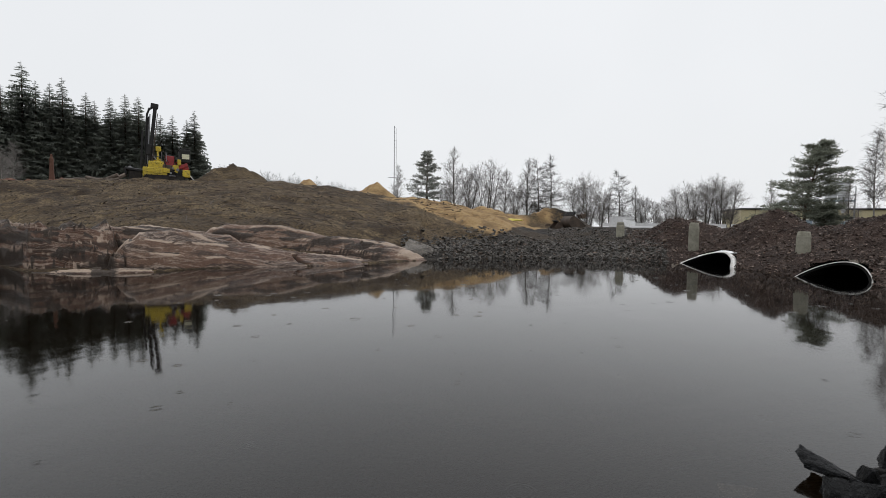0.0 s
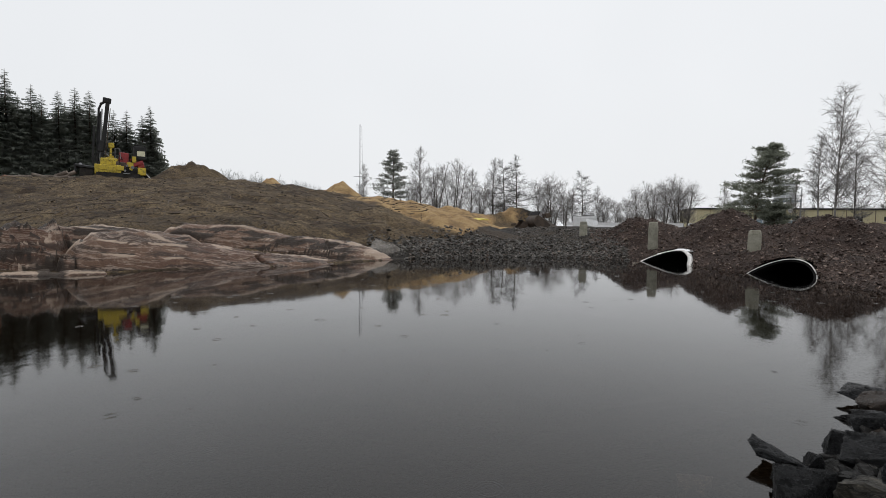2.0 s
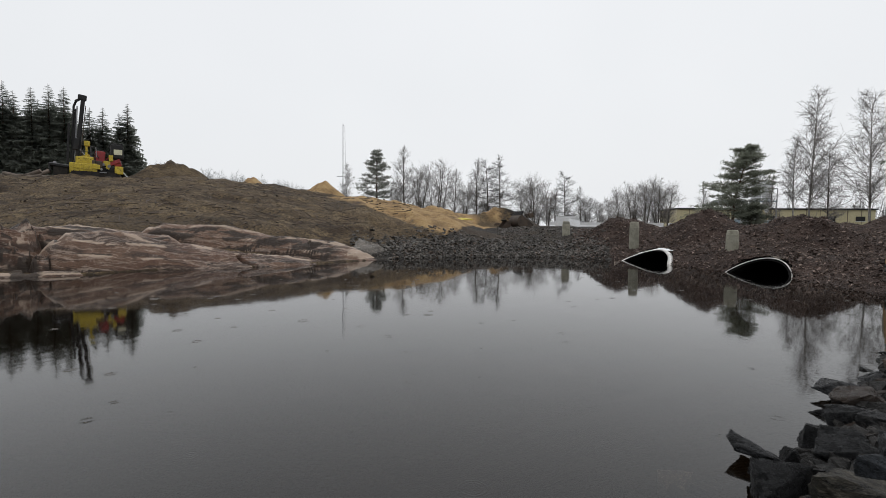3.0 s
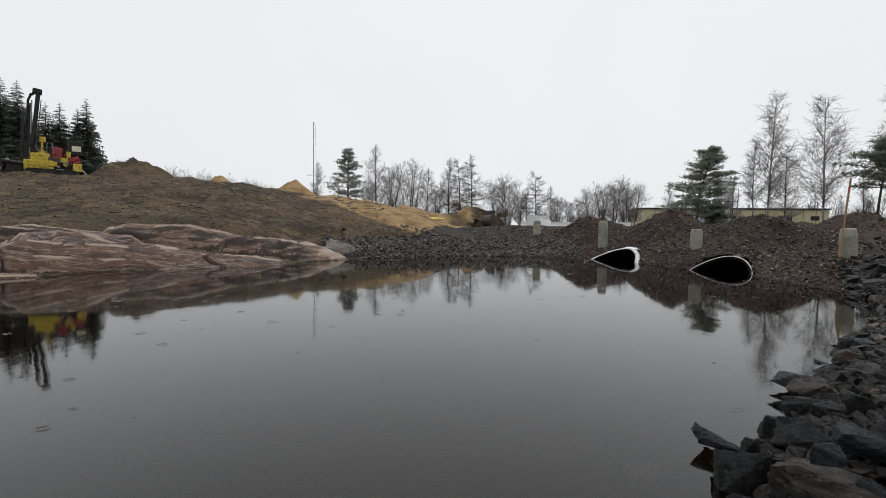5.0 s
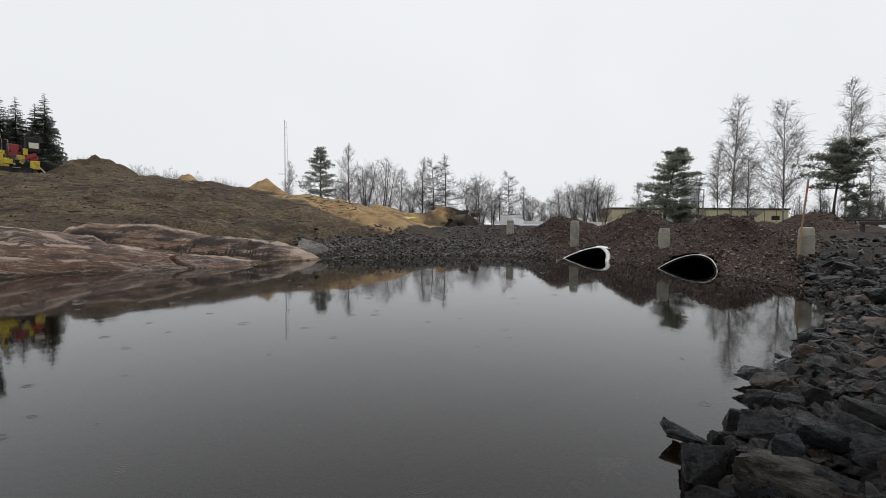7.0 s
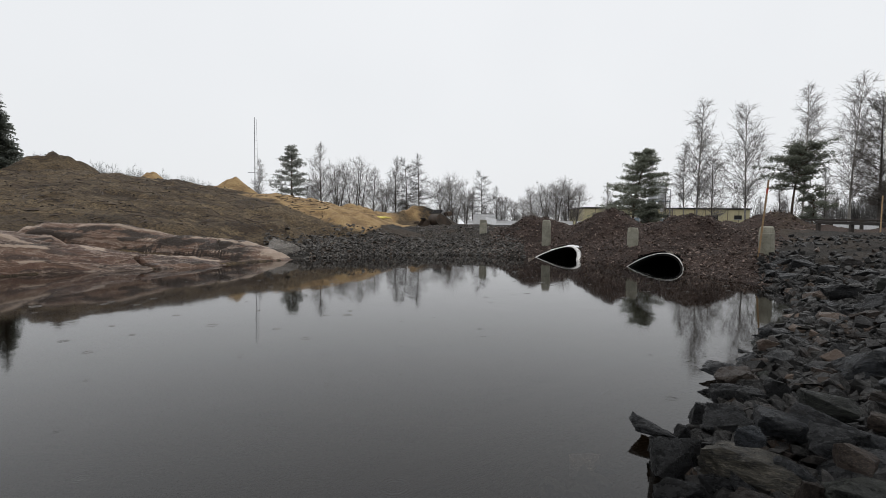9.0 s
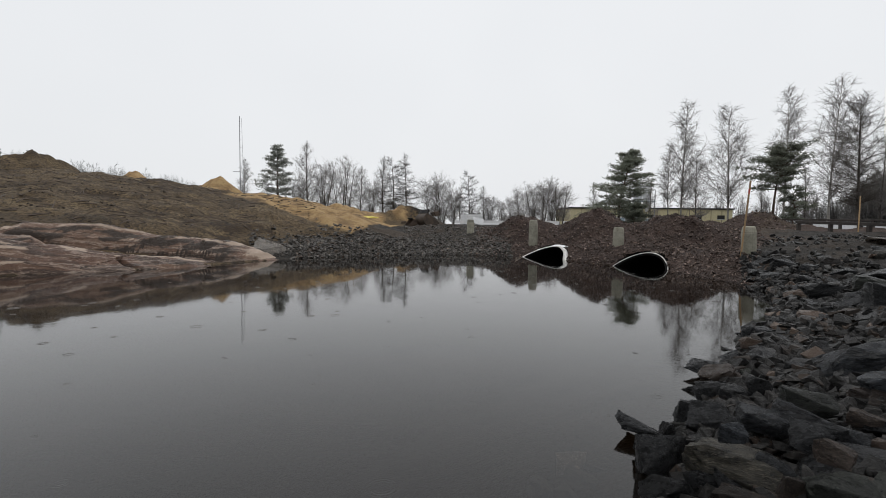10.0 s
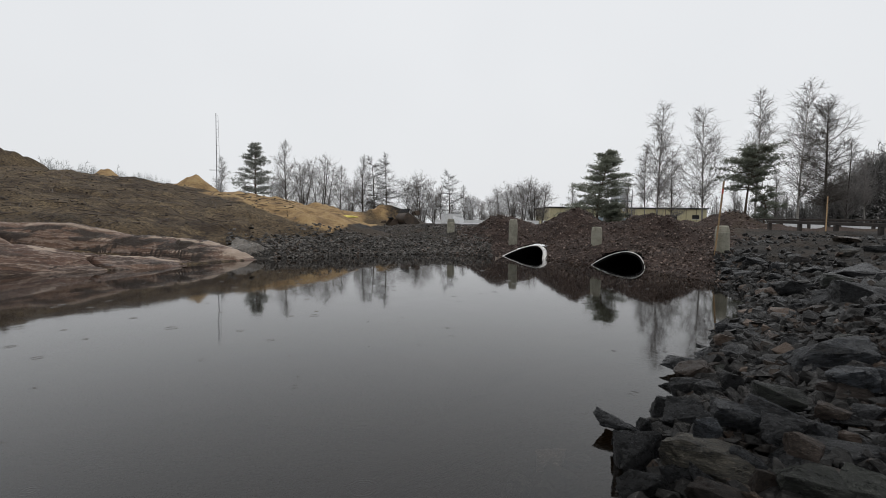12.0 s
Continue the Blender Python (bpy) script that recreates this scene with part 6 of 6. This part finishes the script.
# survey stakes
def stake(label, height, tip, lean, at):
    base = thing("survey_stake", label, "stake", at @ pose(0, 0, 0, *lean), "survey stakes")
    part("lath", box(0.05, 0.03, height + 0.4, (0, 0, height / 2 - 0.2), bevel=0.003), MAT_WOOD, base)
    if tip:
        part("painted_band", box(0.053, 0.033, 0.16, (0, 0, height * 0.86)), MAT_RED_TIP, base, "faded red painted band")
    return base


stake("tall pale wooden survey stake leaning beside a concrete pillar", 2.35, True, (0, 4.5, -38), stand(37.35, 18.0))
stake("upright pale wooden survey stake by the road", 1.55, False, (0, 0.5, -46), stand(46.25, 28.0))


# guard rails by the road
def guard_rail(start, end, spans, height, label, beam=0.2):
    a, b = Vector(start), Vector(end)
    run = (b - a)
    turn = math.degrees(math.atan2(run.y, run.x))
    base = thing("guard_rail", label, "guard rail", pose(a.x, a.y, 0, 0, 0, turn), "guard rails by the road")
    length = run.length
    za, zb = start[2], end[2]
    tilt = -math.degrees(math.atan2(zb - za, length))
    part("beam", box(length + 0.3, 0.10, beam, (length / 2, 0, (za + zb) / 2 - beam / 2), (0, tilt, 0), 0.02), MAT_RAIL, base, "dark weathered beam")
    for k in range(spans + 1):
        f = k / spans
        w = a + run * f
        g = ground_z(w.x, w.y)
        top = za + (zb - za) * f - beam
        part("post", box(0.16, 0.16, max(top - g, 0.2) + 0.5, (length * f, 0.02, (top + g) / 2 - 0.25), bevel=0.015), MAT_RAIL, base)
    return base


MAT_RAIL = worn("weathered_rail", (0.030, 0.024, 0.021), (0.060, 0.048, 0.041), 3, 30, 0.8)
guard_rail((*polar(41.9, 33).xy, 1.83), (*polar(53.5, 25.5).xy, 1.60), 4, 0.6, "low dark timber guard rail along the bank", 0.15)
guard_rail((*polar(38.9, 47).xy, 2.12), (*polar(54.5, 40).xy, 1.93), 7, 0.6, "far low dark guard rail beside the road", 0.12)


# white barriers, sheeted stack
def barrier(length):
    base = thing("road_barrier", "low white concrete road barrier", "barrier", group="white road barriers")
    bm = bmesh.new()
    prof = ((-0.22, -0.4), (-0.22, 0.12), (-0.12, 0.24), (-0.09, 0.62), (0.09, 0.62), (0.12, 0.24), (0.22, 0.12), (0.22, -0.4))
    ends = [[bm.verts.new((x, y, z)) for y, z in prof] for x in (-length / 2, length / 2)]
    for k in range(len(prof)):
        bm.faces.new((ends[0][k], ends[0][(k + 1) % len(prof)], ends[1][(k + 1) % len(prof)], ends[1][k]))
    bm.faces.new(ends[0]), bm.faces.new(ends[1][::-1])
    part("block", bm, MAT_WHITE, base)
    return base


first = barrier(2.95)
rows = []
for a, b, ra, rb, top in ((7.2, 22.5, 63, 66, 1.95), (36.0, 54.5, 52, 44, 1.72)):
    s, e = polar(a, ra), polar(b, rb)
    n = int((e - s).length / 3.0)
    for k in range(n):
        q = s.lerp(e, (k + 0.5) / n)
        rows.append((pose(q.x, q.y, top - 0.62 + 0.01 * (k % 3), 0, 0, math.degrees(math.atan2(e.y - s.y, e.x - s.x)))))
for k, m in enumerate(rows):
    if k:
        copy_thing(first, m)
    else:
        first.matrix_world = m
stack = thing("insulation_stack", "stack of white insulation boards under pale sheeting", "boards", pose(*polar(9.35, 58).xy, 1.45, 0, 0, -9.35))
part("boards", box(2.55, 1.2, 1.05, (0, 0, 0.5), (0, 1.5, 0), 0.03), MAT_WHITE, stack)
for k in range(3):
    part("board", box(2.5 - 0.15 * k, 1.15, 0.05, (0.05 * k, 0.02, 1.05 + 0.05 * k), (0, 1.5, 4 * k - 4), 0.01), MAT_WHITE, stack)
part("loose_sheet", box(1.3, 0.03, 0.8, (0.75, -0.75, 0.4), (-24, 12, 0), 0.005), MAT_WHITE, stack, "translucent white sheet hanging loose")


# the works: long yellow hall, silo, ducts
def hall():
    a, b = polar(20.6, 112), polar(36.5, 126)
    run = b - a
    turn = math.degrees(math.atan2(run.y, run.x))
    base = thing("factory_hall", "long low pale yellow industrial hall with a dark roof edge", "building", pose(a.x, a.y, 1.3, 0, 0, turn))
    L, h = run.length, 3.85
    part("wall", box(L, 14, h, (L / 2, 7, h / 2)), MAT_WALL, base)
    part("roof", box(L + 0.6, 14.6, 0.28, (L / 2, 7, h + 0.12), bevel=0.03), MAT_BLACK, base, "dark sheet-metal roof edge")
    part("base_course", box(L, 0.1, 0.9, (L / 2, -0.04, 0.45)), MAT_CONCRETE, base)
    for k in range(1, 15):
        part("panel_joint", box(0.09, 0.06, h - 0.9, (L * k / 15, -0.03, 0.9 + (h - 0.9) / 2)), MAT_OLD_WOOD, base)
    for k in range(7):
        w = part("window", box(1.6, 0.08, 0.9, (L * (k + 0.5) / 7, -0.05, 2.1)), MAT_BLACK, base)
        part("frame", box(1.75, 0.05, 0.08, (L * (k + 0.5) / 7, -0.08, 1.62)), MAT_SILO, w)
    part("gate", box(3.4, 0.1, 3.2, (L * 0.36, -0.06, 1.6), bevel=0.01), MAT_SILO, base)
    return base


hall()
silo = thing("silo", "pale grey twin silo with hoppers on a steel frame", "silo", pose(*polar(28.1, 104).xy, 1.4, 0, 0, -28) @ Matrix.Diagonal((0.72, 0.72, 0.92, 1)))
for x in (-1.35, 1.0):
    part("bin", lathe([(0, 8.75), (1.0, 8.7), (1.12, 8.55), (1.12, 5.3), (1.05, 5.2), (0.4, 3.2), (0.3, 3.0), (0, 3.0)], 22), MAT_SILO, silo, at=pose(x, 0, 0))
for k in range(3):
    for x in (-1.35, 1.0):
        part("hoop", lathe([(1.125, 5.6 + k * 1.3), (1.16, 5.65 + k * 1.3), (1.16, 5.72 + k * 1.3), (1.125, 5.77 + k * 1.3)], 22), MAT_DUCT, silo, at=pose(x, 0, 0))
for x in (-2.6, 2.9):
    for y in (-1.2, 1.2):
        part("leg", box(0.16, 0.16, 6.0, (x, y, 2.6)), MAT_DUCT, silo)
part("platform", box(5.8, 2.8, 0.16, (0.15, 0, 5.15)), MAT_BLUE, silo)
part("railing", sweep([(-2.6, -1.35, 6.1), (2.9, -1.35, 6.1), (2.9, 1.35, 6.1)], 0.04, 4), MAT_DUCT, silo)
part("ladder_mast", tube((3.0, -1.3, 0), (3.0, -1.3, 7.6), 0.09), MAT_DUCT, silo)
part("ladder_arm", tube((1.2, -1.3, 7.55), (3.0, -1.3, 7.55), 0.07), MAT_DUCT, silo)
part("lower_drum", lathe([(0, 2.9), (0.9, 2.85), (0.9, 1.0), (0, 0.95)], 20), MAT_DUCT, silo, at=pose(-1.35, 0, 0))
duct = thing("duct", "thick grey bent exhaust duct beside the hall", "duct", pose(*polar(23.4, 106).xy, 1.4, 0, 0, -23))
part("pipe", sweep([(0, 0, -0.2), (0, 0, 3.0), (0.2, 0, 3.9), (0.9, 0, 4.6), (2.0, 0, 4.8), (6.2, 0, 4.8)], 0.55, 14), MAT_DUCT, duct, smooth=True)
part("flange", tube((0, 0, 1.9), (0, 0, 2.05), 0.66, sides=16), MAT_SILO, duct)
for k, (az, r, w, h, mat, label) in enumerate(((24.4, 84, 5.5, 1.2, MAT_BLUE, "low blue-grey steel container by the hall"), (29.5, 90, 3.6, 1.1, MAT_BLUE, "low blue-grey skip beside the silo"))):
    box_thing = thing("skip_container", label, "container", pose(*polar(az, r).xy, 1.55, 0, 0, -az))
    part("body", box(w, 2.0, h, (0, 0, h / 2), bevel=0.05), mat, box_thing)
    part("lip", box(w + 0.15, 2.15, 0.12, (0, 0, h), bevel=0.02), MAT_SILO, box_thing)
    for j in range(5):
        part("rib", box(0.1, 0.08, h - 0.2, (-w / 2 + w * (j + 0.5) / 5, -1.03, h / 2)), mat, box_thing)
